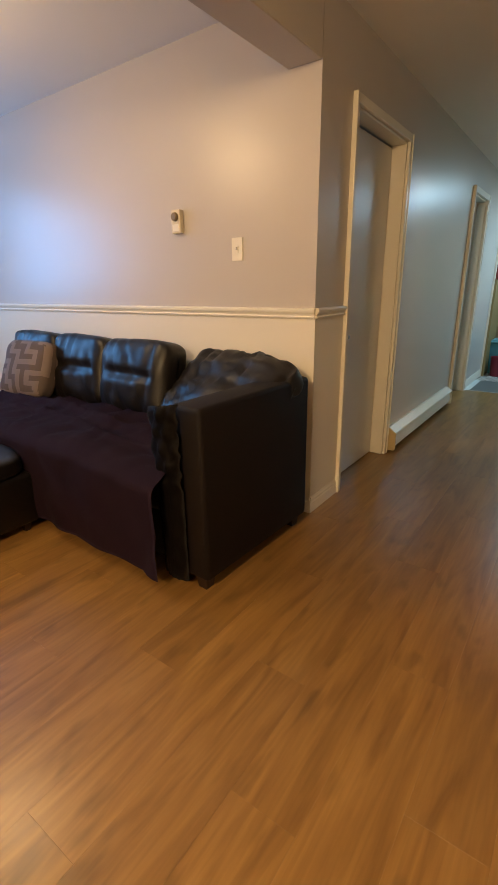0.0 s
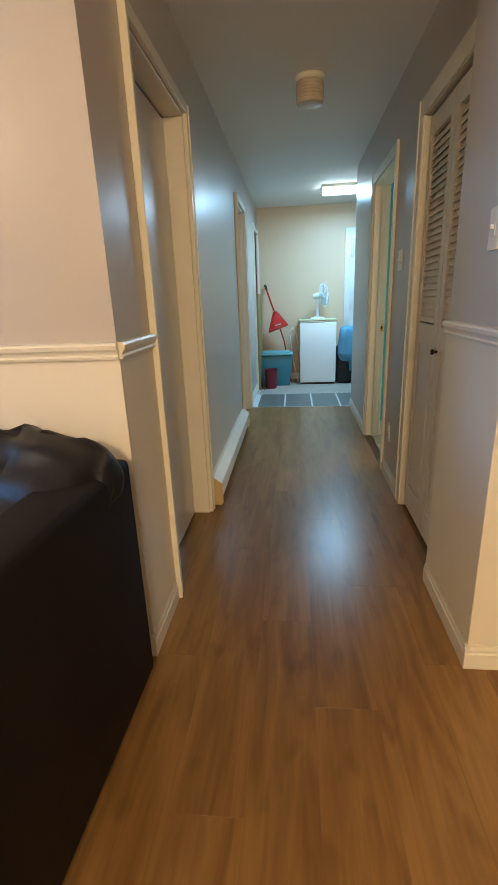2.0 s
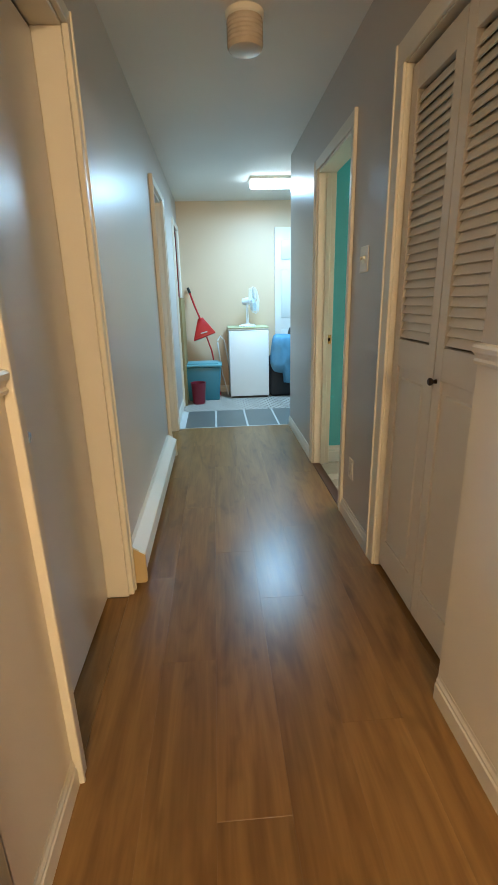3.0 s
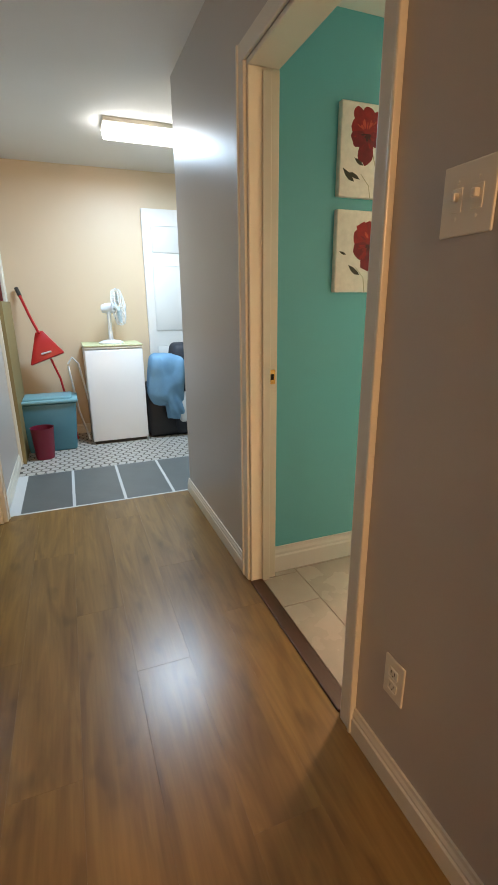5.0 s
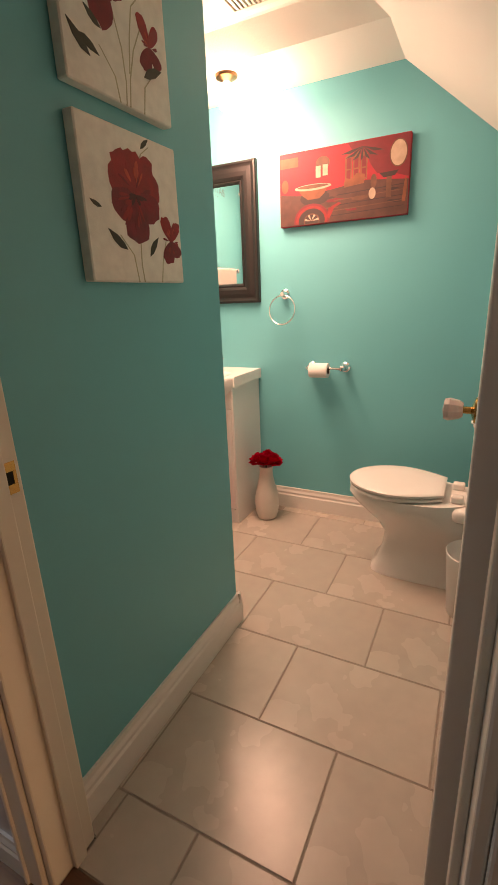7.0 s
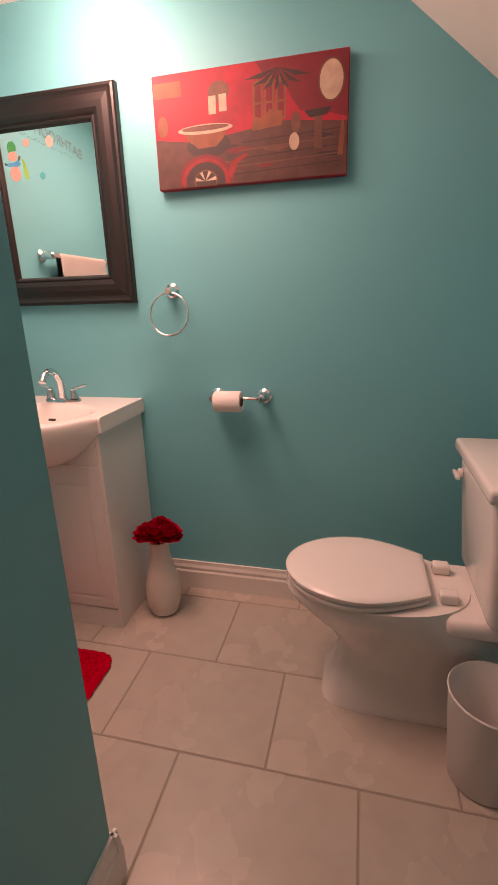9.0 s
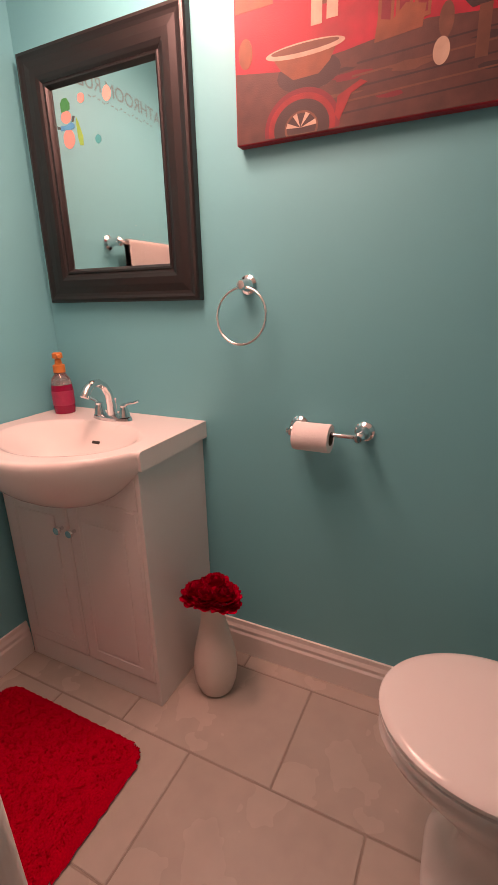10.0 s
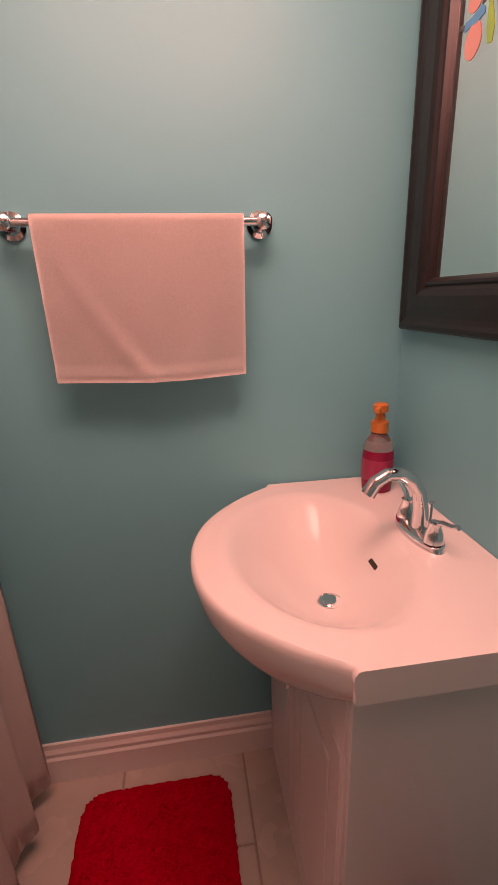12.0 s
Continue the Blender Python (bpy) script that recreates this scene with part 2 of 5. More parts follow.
wall("wall_closet_back", "x", 0.75, 0.85, 2.84, 4.30, 0, H, GREY, GREY, GREY)
wall("wall_closet_side", "y", 4.18, 4.30, 0.13, 0.75, 0, H, GREY, GREY, GREY)
wall("wall_living_west", "x", -5.15, -5.0, -3.0, 2.84, 0, H, GREY, GREY, GREY, [(0.9, 2.1, 1.1, 2.2)])
wall("wall_living_south", "y", -3.15, -3.0, -5.15, 2.95, 0, H, GREY, GREY, GREY)
wall("wall_living_east", "x", 2.8, 2.95, -3.0, 2.84, 0, H, GREY, GREY, GREY)
tagged(part("beam", rbox(GX - 0.172, GX + 0.002, -3.0, NY - 0.001, 2.17, H, 0.004, 1), GREY), kind="structure")
bm = bmesh.new()
box(bm, -5.15, 2.95, -3.15, 8.7, H, H + 0.1)
tagged(part("ceiling", bm, CEIL), kind="structure")
tagged(part("ceiling_bathroom", extrude([(0.13, HU), (1.592, HU), (1.602, HU - 0.004), (1.612, HU - 0.014), (1.684, HB + 0.006), (1.69, HB), (EX, HB), (EX, HU + 0.04), (0.13, HU + 0.04)], "y", 4.42, 6.48), CEIL), kind="structure")
tagged(part("ceiling_slope", extrude([(5.137 + 0.12 / 0.8647, HB + 0.12), (4.42, HB - 0.62), (4.42, HB + 0.12)], "x", 0.93, EX - 0.001), CEIL), kind="structure")
bm = bmesh.new()
box(bm, -5.15, 2.95, -3.15, 8.7, -0.12, -0.012)
tagged(part("floor", bm, mat("subfloor", (0.3, 0.28, 0.26), 0.9)), kind="structure")


# ---- doors and openings ----
def lever_knob(parent, at, axis, material=BRASS, r=0.026, name="door_knob", label="", n=24):
    """A round door knob on a plate; axis: the way it sticks out."""
    turn = Vector(axis).to_track_quat("Z", "Y").to_matrix().to_4x4()
    m = Matrix.Translation(at) @ turn
    return part(name, lathe([(0.0, 0), (0.031, 0), (0.031, 0.004), (0.024, 0.008), (0.012, 0.012), (0.011, 0.028), (r * 0.85, 0.034), (r, 0.045), (r * 0.96, 0.058), (r * 0.7, 0.063), (0, 0.064)], n, m), material, parent, label, smooth=True)


casing("x", GX, 1, 3.085, 3.885, 2.10, w=0.045, t=0.022, jamb=0.095, jt=0.013, name="door_frame_1")
casing("x", GX, 1, 5.93, 6.575, 2.09, w=0.055, t=0.026, jamb=0.095, jt=0.014, name="door_frame_2")
casing("x", GX, 1, 7.76, 8.34, 2.08, t=0.02, name="door_frame_3")
casing("x", RX, -1, 3.24, 4.01, 2.055, w=0.078, t=0.014, name="closet_frame", jamb=0.055, jt=0.003)
casing("x", RX, -1, 4.66, 5.468, 2.06, w=0.06, t=0.014, jamb=0.12, name="door_frame_4")
tagged(part("door_frame_4_stop", join(rbox(0.06, 0.095, 5.438, 5.450, 0, 2.03, 0.003), rbox(0.06, 0.095, 4.678, 4.69, 0, 2.03, 0.003)), TRIM), kind="structure")


def hall_door(y0, y1, knob_y, label):
    d = thing("hall_door", label, "door", (GX - 0.09, y0, 0))
    part("door_leaf", rbox(-0.035, 0, 0.02, y1 - y0 - 0.02, 0.008, 2.075, 0.003), DOORW, d)
    lever_knob(d, (0, knob_y - y0, 0.95), (1, 0, 0), CHROME, r=0.02)
    return d


hall_door(3.085, 3.885, 3.20, "closed plain white hall door with a small round knob")
hall_door(5.93, 6.575, 6.01, "closed plain white hall door beyond the baseboard heater")

# bathroom door, standing open against the south wall
door = thing("bathroom_door", "open plain white door leaf with a crystal knob, swung into the bathroom", "door", (0.135, 4.716, 0), rz=0.0)
part("door_leaf", rbox(0.0, 0.775, -0.036, 0, 0.012, 2.03, 0.003), DOORW, door)
GLASSK = mat("cut_glass_knob", (0.62, 0.56, 0.55), 0.15, var=0.1, scale=60)
kb = part("door_knob", lathe([(0, 0.03), (0.018, 0.03), (0.024, 0.04), (0.029, 0.062), (0.026, 0.074), (0, 0.078)], 10, pose(0.715, 0, 0.965) @ pose(0, 0, 0, -90)), GLASSK, door, "faceted glass knob", smooth=False)
part("door_rose", lathe([(0, 0), (0.032, 0), (0.031, 0.004), (0.02, 0.008), (0.009, 0.012), (0.009, 0.031), (0, 0.031)], 24, pose(0.715, 0, 0.965) @ pose(0, 0, 0, -90)), BRASS, door, "brass rose", smooth=True)

strike = thing("strike_plate", "brass strike plate let into the white door jamb", "strike plate", (0.106, 5.4495, 0.962))
part("plate", join(rbox(-0.014, 0.014, -0.002, 0, -0.03, -0.012, 0.0005), rbox(-0.014, 0.014, -0.002, 0, 0.012, 0.03, 0.0005), rbox(-0.014, -0.007, -0.002, 0, -0.012, 0.012, 0.0005), rbox(0.007, 0.014, -0.002, 0, -0.012, 0.012, 0.0005)), BRASS, strike)
part("latch_hole", rbox(-0.007, 0.007, -0.0012, 0, -0.012, 0.012, 0.0002), mat("dark_hole", (0.01, 0.008, 0.006), 0.9), strike)
DARKWOOD = mat("dark_threshold_wood", (0.075, 0.030, 0.014), 0.4, var=0.2, scale=5, stretch=(8, 1, 8), grain=0.2)
tagged(part("threshold", rbox(0.002, 0.062, 4.679, 5.449, -0.011, 0.008, 0.004), DARKWOOD), kind="structure")

# bifold closet doors with louvres
SLAT = extrude([(-0.009, -0.016), (-0.0055, -0.018), (0.009, 0.016), (0.0055, 0.018)], "y", 0, 0.27)
slat_me = bpy.data.meshes.new("slat")
SLAT.to_mesh(slat_me)
SLAT.free()
LOUV = mat("cream_louvre_paint", (0.68, 0.64, 0.57), 0.4, var=0.04, scale=5)
slat_me.materials.append(LOUV)
closet = thing("closet_door", "closed cream bifold closet door with louvred tops and panelled bottoms", "closet door", (0.03, 3.243, 0))
for k in range(2):
    y0 = 0.004 + 0.380 * k
    leaf = part("door_leaf", join(rbox(0, 0.028, y0, y0 + 0.052, 0.015, 2.035, 0.002), rbox(0, 0.028, y0 + 0.322, y0 + 0.374, 0.015, 2.035, 0.002),
                                  rbox(0.001, 0.027, y0 + 0.05, y0 + 0.324, 0.015, 0.16, 0.002), rbox(0.001, 0.027, y0 + 0.05, y0 + 0.324, 0.98, 1.09, 0.002), rbox(0.001, 0.027, y0 + 0.05, y0 + 0.324, 1.95, 2.035, 0.002),
                                  rbox(0.009, 0.02, y0 + 0.05, y0 + 0.324, 0.155, 0.985, 0.001), rbox(0.003, 0.022, y0 + 0.085, y0 + 0.289, 0.2, 0.94, 0.006, 1)), LOUV, closet)
    n = 27
    for i in range(n):
        s = new("slat", slat_me)
        s.parent = leaf
        s.location = (0.014, y0 + 0.052, 1.105 + (i + 0.3) * (0.84 / n))
part("closet_knob", lathe([(0, 0), (0.008, 0), (0.006, 0.01), (0.013, 0.018), (0.014, 0.024), (0.009, 0.029), (0, 0.03)], 16, pose(0.0, 0.385 - 0.03, 0.975) @ pose(0, 0, 0, 0, -90)), mat("dark_bronze", (0.06, 0.04, 0.03), 0.35, 0.8), closet, "small dark bronze knob", smooth=True)

# ---- skirting, wainscot, rails ----
baseboard("y", GX, 1, NY - 0.013, 3.038)
baseboard("y", GX, 1, 6.631, 7.69)
baseboard("y", GX, 1, 8.41, 8.55)
baseboard("x", NY, -1, -5.0, GX + 0.013)
baseboard("y", -0.045, -1, NY - 0.013, 3.224)
baseboard("x", NY, -1, -0.0595, 2.8)
baseboard("y", RX, -1, 4.089, 4.599)
baseboard("y", RX, -1, 5.529, 6.643)
baseboard("x", 6.63, 1, RX - 0.0, 2.2)
baseboard("x", 8.55, -1, GX + 0.016, 2.2)
baseboard("x", 5.50, -1, 0.131, 0.992, h=0.13, t=0.017, m=BTRIM)
baseboard("y", 0.975, 1, 5.484, 5.605, h=0.13, t=0.017, m=BTRIM)
baseboard("x", 6.48, -1, 0.977, 1.722, h=0.13, t=0.017, m=BTRIM)
baseboard("y", EX, -1, 4.42, 5.884, h=0.13, t=0.017, m=BTRIM)
baseboard("x", 4.42, 1, 0.13, EX - 0.017, h=0.13, t=0.017, m=BTRIM)


def wainscot(axis, face, side, a, b):
    lo, hi = sorted((face, face + side * 0.006))
    bm = rbox(a, b, lo, hi, 0.096, 1.095, 0.001, 1) if axis == "x" else rbox(lo, hi, a, b, 0.096, 1.095, 0.001, 1)
    tagged(part("wainscot", bm, WAINS), kind="structure")
    prof = [(0, 1.09), (0.016, 1.09), (0.019, 1.098), (0.014, 1.104), (0.017, 1.112), (0.024, 1.120), (0.026, 1.132), (0.022, 1.139), (0, 1.141)]
    tagged(part("chair_rail", extrude([(face + side * p, q) for p, q in prof], axis, a, b), TRIM), kind="structure")


wainscot("x", NY, -1, -5.0, GX + 0.006)
wainscot("y", GX, 1, NY - 0.0055, 3.038)
wainscot("y", -0.045, -1, NY - 0.0055, 3.224)
wainscot("x", NY, -1, -0.0505, 2.8)

# ---- baseboard heater ----
heater = thing("baseboard_heater", "low cream electric baseboard heater along the hall wall", "baseboard heater", (GX, 3.945, 0))
HEATM = mat("cream_heater_enamel", (0.70, 0.68, 0.60), 0.35, var=0.03)
part("heater_body", extrude([(0.001, 0.03), (0.05, 0.03), (0.05, 0.04), (0.012, 0.045), (0.012, 0.185), (0.001, 0.19)], "y", 0.003, 1.785), mat("dark_heater_inside", (0.05, 0.05, 0.05), 0.6), heater)
part("front_panel", extrude([(0.06, 0.045), (0.066, 0.05), (0.066, 0.135), (0.06, 0.145), (0.056, 0.14), (0.056, 0.05)], "y", 0.003, 1.785), HEATM, heater)
part("top_panel", extrude([(0.001, 0.2), (0.02, 0.2), (0.075, 0.165), (0.077, 0.155), (0.07, 0.16), (0.02, 0.192), (0.001, 0.192)], "y", 0.003, 1.785), HEATM, heater)
for y in (0.0, 1.785):
    part("end_cap", extrude([(0.001, 0.02), (0.066, 0.02), (0.077, 0.03), (0.077, 0.162), (0.02, 0.202), (0.001, 0.202)], "y", y, y + 0.012), mat("tan_end_cap", (0.55, 0.42, 0.22), 0.45) if y == 0 else HEATM, heater)

# ---- switches, outlets, thermostats ----
PLATE = mat("cream_plastic_plate", (0.78, 0.74, 0.64), 0.3, var=0.02)
SLOT = mat("dark_slot", (0.03, 0.025, 0.02), 0.6)


def plate(name, label, at, rz, w, h, toggles=0, sockets=0):
    """Built facing -y, then turned."""
    t = thing(name, label, name.replace("_", " "), at, rz)
    part("cover_plate", rbox(-w / 2, w / 2, -0.006, 0, -h / 2, h / 2, 0.003, 2), PLATE, t)
    for i in range(toggles):
        x = (i - (toggles - 1) / 2) * 0.046
        part("toggle", join(rbox(x - 0.012, x + 0.012, -0.0075, -0.005, -0.02, 0.02, 0.001), rbox(x - 0.005, x + 0.005, -0.018, -0.006, -0.002, 0.012, 0.002)), PLATE, t)
        for z in (-0.03, 0.03):
            part("screw", lathe([(0, 0), (0.003, 0), (0.002, 0.0012), (0, 0.0014)], 8, pose(x, -0.006, z, 90)), PLATE, t)
    for i in range(sockets):
        z = (i - (sockets - 1) / 2) * 0.04
        part("socket", rbox(-0.016, 0.016, -0.0085, -0.005, z - 0.014, z + 0.014, 0.004, 2), PLATE, t)
        part("slot", join(rbox(-0.008, -0.006, -0.0092, -0.007, z - 0.002, z + 0.007, 0.0003), rbox(0.005, 0.007, -0.0092, -0.007, z - 0.002, z + 0.007, 0.0003), rbox(-0.002, 0.002, -0.0092, -0.007, z - 0.010, z - 0.006, 0.0008)), SLOT, t)
    return t


plate("light_switch", "cream single light switch on the grey living room wall", (-1.637, NY, 1.44), 0, 0.072, 0.118, toggles=1)
plate("light_switch", "cream double light switch on the grey hall wall", (RX, 4.392, 1.427), 270, 0.118, 0.118, toggles=2)
plate("light_switch", "cream single light switch on the grey end of the hall wall", (-0.045, 2.885, 1.415), 270, 0.072, 0.118, toggles=1)
plate("wall_outlet", "cream double wall outlet low on the hall wall", (RX, 4.45, 0.335), 270, 0.072, 0.118, sockets=2)

th = thing("thermostat", "beige wall thermostat with a round dial", "thermostat", (-2.055, NY, 1.608))
THM = mat("beige_plastic", (0.62, 0.55, 0.42), 0.4, var=0.05)
part("thermostat_body", rbox(-0.036, 0.036, -0.032, 0, -0.062, 0.062, 0.006, 2), THM, th)
part("dial", lathe([(0, 0), (0.024, 0), (0.022, 0.014), (0.018, 0.018), (0, 0.018)], 24, pose(0, -0.031, 0.024, 90)), mat("brown_dial", (0.20, 0.15, 0.09), 0.35), th, smooth=True)
part("cover_label", rbox(-0.024, 0.024, -0.0335, -0.031, -0.05, -0.014, 0.001), PLATE, th)

# ---- ceiling fixtures ----
HL = thing("smoke_detector", "small cream round ceiling lamp with a ribbed glass body", "ceiling lamp", (-0.53, 4.55, H))
HL.name = "hall_ceiling_lamp"
GLASSL = mat("beige_ribbed_glass", (0.55, 0.46, 0.36), 0.25, var=0.08, scale=30)
part("lamp_base", lathe([(0, 0), (0.085, 0), (0.085, -0.02), (0.08, -0.026), (0, -0.026)], 32), PLATE, HL, smooth=True)
part("lamp_glass", lathe([(0.0, -0.025), (0.078, -0.026)] + [(0.078 + 0.003 * (i % 2), -0.03 - i * 0.008) for i in range(13)] + [(0.074, -0.135), (0.06, -0.14), (0, -0.142)], 32), GLASSL, HL, smooth=True)

TUBE = thing("fluorescent_lamp", "lit fluorescent ceiling lamp with a white wrap diffuser", "ceiling lamp", (0.01, 7.42, H))
part("lamp_housing", rbox(-0.31, 0.36, -0.11, 0.11, -0.03, 0, 0.004), PLATE, TUBE)
part("diffuser", rbox(-0.30, 0.35, -0.10, 0.10, -0.085, -0.03, 0.02, 3), mat("glowing_diffuser", (0.8, 0.85, 0.9), 0.4, emit=(0.80, 0.95, 1.0), emit_s=9), TUBE, smooth=True)

vent = thing("ceiling_vent", "cream slatted bathroom ceiling fan grille", "ceiling vent", (1.40, 5.56, HU), rz=90)
part("vent_frame", join(rbox(-0.14, 0.14, -0.14, -0.115, -0.014, 0, 0.003), rbox(-0.14, 0.14, 0.115, 0.14, -0.014, 0, 0.003), rbox(-0.14, -0.115, -0.116, 0.116, -0.014, 0, 0.003), rbox(0.115, 0.14, -0.116, 0.116, -0.014, 0, 0.003)), PLATE, vent)
part("vent_backing", rbox(-0.116, 0.116, -0.116, 0.116, -0.003, 0, 0.0005), SLOT, vent)
for i in range(13):
    part("slat", rbox(-0.112 + i * 0.0175, -0.102 + i * 0.0175, -0.116, 0.116, -0.012, -0.004, 0.001, 1), PLATE, vent)

BRONZE = mat("bronze_metal", (0.20, 0.11, 0.05), 0.3, 0.9)
bl = thing("bathroom_ceiling_lamp", "lit bathroom ceiling lamp with a bronze canopy and clear bulb glass", "ceiling lamp", (1.77, 5.86, HB))
part("canopy", lathe([(0, 0), (0.05, 0), (0.048, -0.012), (0.03, -0.02), (0.014, -0.024), (0, -0.024)], 32), BRONZE, bl, smooth=True)
part("bulb", lathe([(0, -0.024), (0.014, -0.026), (0.016, -0.045), (0.04, -0.075), (0.045, -0.1), (0.034, -0.128), (0, -0.142)], 24), mat("glowing_bulb", (1, 0.9, 0.8), 0.4, emit=(1.0, 0.78, 0.52), emit_s=25), bl, smooth="all")


# ---- bathroom ----
# vanity cabinet
van = thing("vanity_cabinet", "white vanity cabinet with two panelled doors", "vanity cabinet", (1.721, 5.885, 0))
VW, VD = 0.575, 0.328
for nm, sh in (("side_panel", (0, VD, 0, 0.014, 0.0, 0.803)), ("side_panel", (0, VD, VW - 0.014, VW, 0.0, 0.803)), ("back_panel", (VD - 0.012, VD - 0.001, 0.0145, VW - 0.0145, 0.0, 0.80)),
               ("bottom_panel", (0.018, VD - 0.013, 0.0145, VW - 0.0145, 0.065, 0.085)), ("toe_board", (0.001, 0.016, 0.0145, VW - 0.0145, 0.0, 0.085))):
    part(nm, rbox(*sh, 0.0015, 1), LAMIN, van)

bm = bmesh.new()
rail = [(0.0145, 0.6835), (VW - 0.0145, 0.6835)] + [(0.0145 + (VW - 0.029) * i / 20, 0.85 - max(0.05, 0.02 + 0.115 * max(0.0, 1 - abs((0.0145 + (VW - 0.029) * i / 20 - 0.287) / 0.25) ** 2.3) ** 1.1)) for i in range(20, -1, -1)]
lo, hi = [bm.verts.new((0.016, y, z)) for y, z in rail], [bm.verts.new((-0.003, y, z)) for y, z in rail]
bm.faces.new(lo), bm.faces.new(hi)
for i in range(len(rail)):
    bm.faces.new((lo[i], lo[(i + 1) % len(rail)], hi[(i + 1) % len(rail)], hi[i]))
part("top_rail", bm, LAMIN, van)


def cab_door(y0, y1, z0, z1):
    r = 0.055
    return join(rbox(-0.003, 0.015, y0, y1, z0, z1, 0.004, 2),
                rbox(-0.0065, 0.0, y0 + r, y1 - r, z0 + r, z1 - r - 0.02, 0.0045, 2),
                rbox(-0.005, 0.0, y0 + 0.008, y0 + r - 0.012, z0 + 0.008, z1 - 0.008, 0.0015, 1), rbox(-0.005, 0.0, y1 - r + 0.012, y1 - 0.008, z0 + 0.008, z1 - 0.008, 0.0015, 1),
                rbox(-0.005, 0.0, y0 + r - 0.014, y1 - r + 0.014, z0 + 0.008, z0 + r - 0.012, 0.0015, 1))


for k, (y0, y1, ky) in enumerate(((0.014, 0.286, 0.262), (0.289, 0.561, 0.313))):
    d = part("cabinet_door", cab_door(y0, y1, 0.09, 0.682), LAMIN, van)
    part("knob", lathe([(0, 0), (0.006, 0), (0.005, 0.011), (0.012, 0.017), (0.0145, 0.022), (0.012, 0.027), (0, 0.028)], 10, pose(-0.005, ky, 0.572) @ pose(0, 0, 0, 0, -90)), CHROME, d, "small chrome knob")

# the ceramic top, with its bowed front and bowl in one sheet
ZT = 0.858


def washbasin():
    t = thing("washbasin", "white porcelain vanity washbasin top with a bowed front", "washbasin", (EX - 0.001, 6.172, 0))
    W, n, k = 0.606, 64, 40

    def front(v):
        """depth from the wall at v along the width, -1 to 1"""
        a = min(abs(v) / 0.965, 1.0)
        return 0.325 + 0.194 * (1 - a ** 2.3) ** 0.95

    def dip(x, y):
        ex, ey = (x + 0.275) / (0.188 if x < -0.275 else 0.142), y / 0.238
        e = math.sqrt(ex * ex + ey * ey)
        return 0.115 * max(0.0, 1 - e ** 2.3) ** 1.35

    bm = bmesh.new()
    grid = []
    for i in range(n + 1):
        v = -1 + 2 * i / n
        f = front(v)
        grid.append([bm.verts.new((-f * j / k, v * W / 2, ZT - dip(-f * j / k, v * W / 2))) for j in range(k + 1)])
    for i in range(n):
        for j in range(k):
            bm.faces.new((grid[i][j], grid[i][j + 1], grid[i + 1][j + 1], grid[i + 1][j]))
    # rounded rim and the bowl's underside
    rim = [r[-1] for r in grid]
    cols = [rim]
    prev = rim
    prof = [(0.004, -0.002), (0.008, -0.008), (0.009, -0.018), (0.006, -0.034)]
    for dx, dz in prof:
        cur = []
        for i in range(n + 1):
            v = -1 + 2 * i / n
            cur.append(bm.verts.new((-front(v) - dx, v * W / 2, ZT + dz)))
        for i in range(n):
            bm.faces.new((prev[i], cur[i], cur[i + 1], prev[i + 1]))
        prev = cur
        cols.append(cur)
    for s in range(1, 9):
        q = s / 8
        cur = []
        for i in range(n + 1):
            v = -1 + 2 * i / n
            f = front(v) + 0.006
            bulge = max(0.0, f - 0.331)
            x = -f + bulge * (1 - math.cos(q * math.pi / 2)) ** 0.8 * 1.03
            deep = max(0.034 + 0.02 * q + bulge * 0.75 * math.sin(q * math.pi / 2), dip(x, v * W / 2) + 0.016)
            cur.append(bm.verts.new((x, v * W / 2, ZT - deep)))
        for i in range(n):
            bm.faces.new((prev[i], cur[i], cur[i + 1], prev[i + 1]))
        prev = cur
        cols.append(cur)
    last = [v.co.copy() for v in prev]
    for s in range(1, 11):
        cur = []
        for p in last:
            x = p.x * (1 - s / 10)
            cur.append(bm.verts.new((x, p.y, ZT - max(0.054 + (ZT - p.z - 0.054) * (1 - s / 10), dip(x, p.y) + 0.016))))
        for i in range(n):
            bm.faces.new((prev[i], cur[i], cur[i + 1], prev[i + 1]))
        prev = cur
        cols.append(cur)
    for side in (0, n):
        bm.faces.new(list(grid[side]) + [c[side] for c in cols[1:]])
    bmesh.ops.remove_doubles(bm, verts=bm.verts[:], dist=1e-5)
    part("basin_top", bm, PORC, t, smooth=True)
    part("drain", lathe([(0, 0.004), (0.012, 0.004), (0.013, 0.001), (0.021, 0.001), (0.023, 0.003), (0.025, 0), (0.024, -0.003), (0, -0.003)], 24, pose(-0.270, -0.020, ZT - 0.1138)), CHROME, t, "chrome drain", smooth=True)
    part("overflow_slot", rbox(-0.0015, 0.0015, -0.016, 0.016, -0.005, 0.005, 0.001, 1, pose(-0.178, 0, ZT - dip(-0.178, 0) + 0.0005, 0, 46, 0)), SLOT, t)
    f = thing("faucet", "chrome washbasin faucet with a curved spout and two lever handles", "faucet", (EX - 0.088, 6.176, ZT))
    bm = lathe([(0, 0), (0.028, 0), (0.027, 0.009), (0.018, 0.014), (0, 0.014)], 28)
    bmesh.ops.scale(bm, vec=(1.12, 2.85, 1), verts=bm.verts[:])
    part("faucet_base", bm, CHROME, f, smooth=True)
    pts = [(0, 0, 0.01), (0.0, 0, 0.05), (-0.006, 0, 0.085), (-0.022, 0, 0.112), (-0.045, 0, 0.127), (-0.072, 0, 0.128), (-0.095, 0, 0.114), (-0.108, 0, 0.092)]
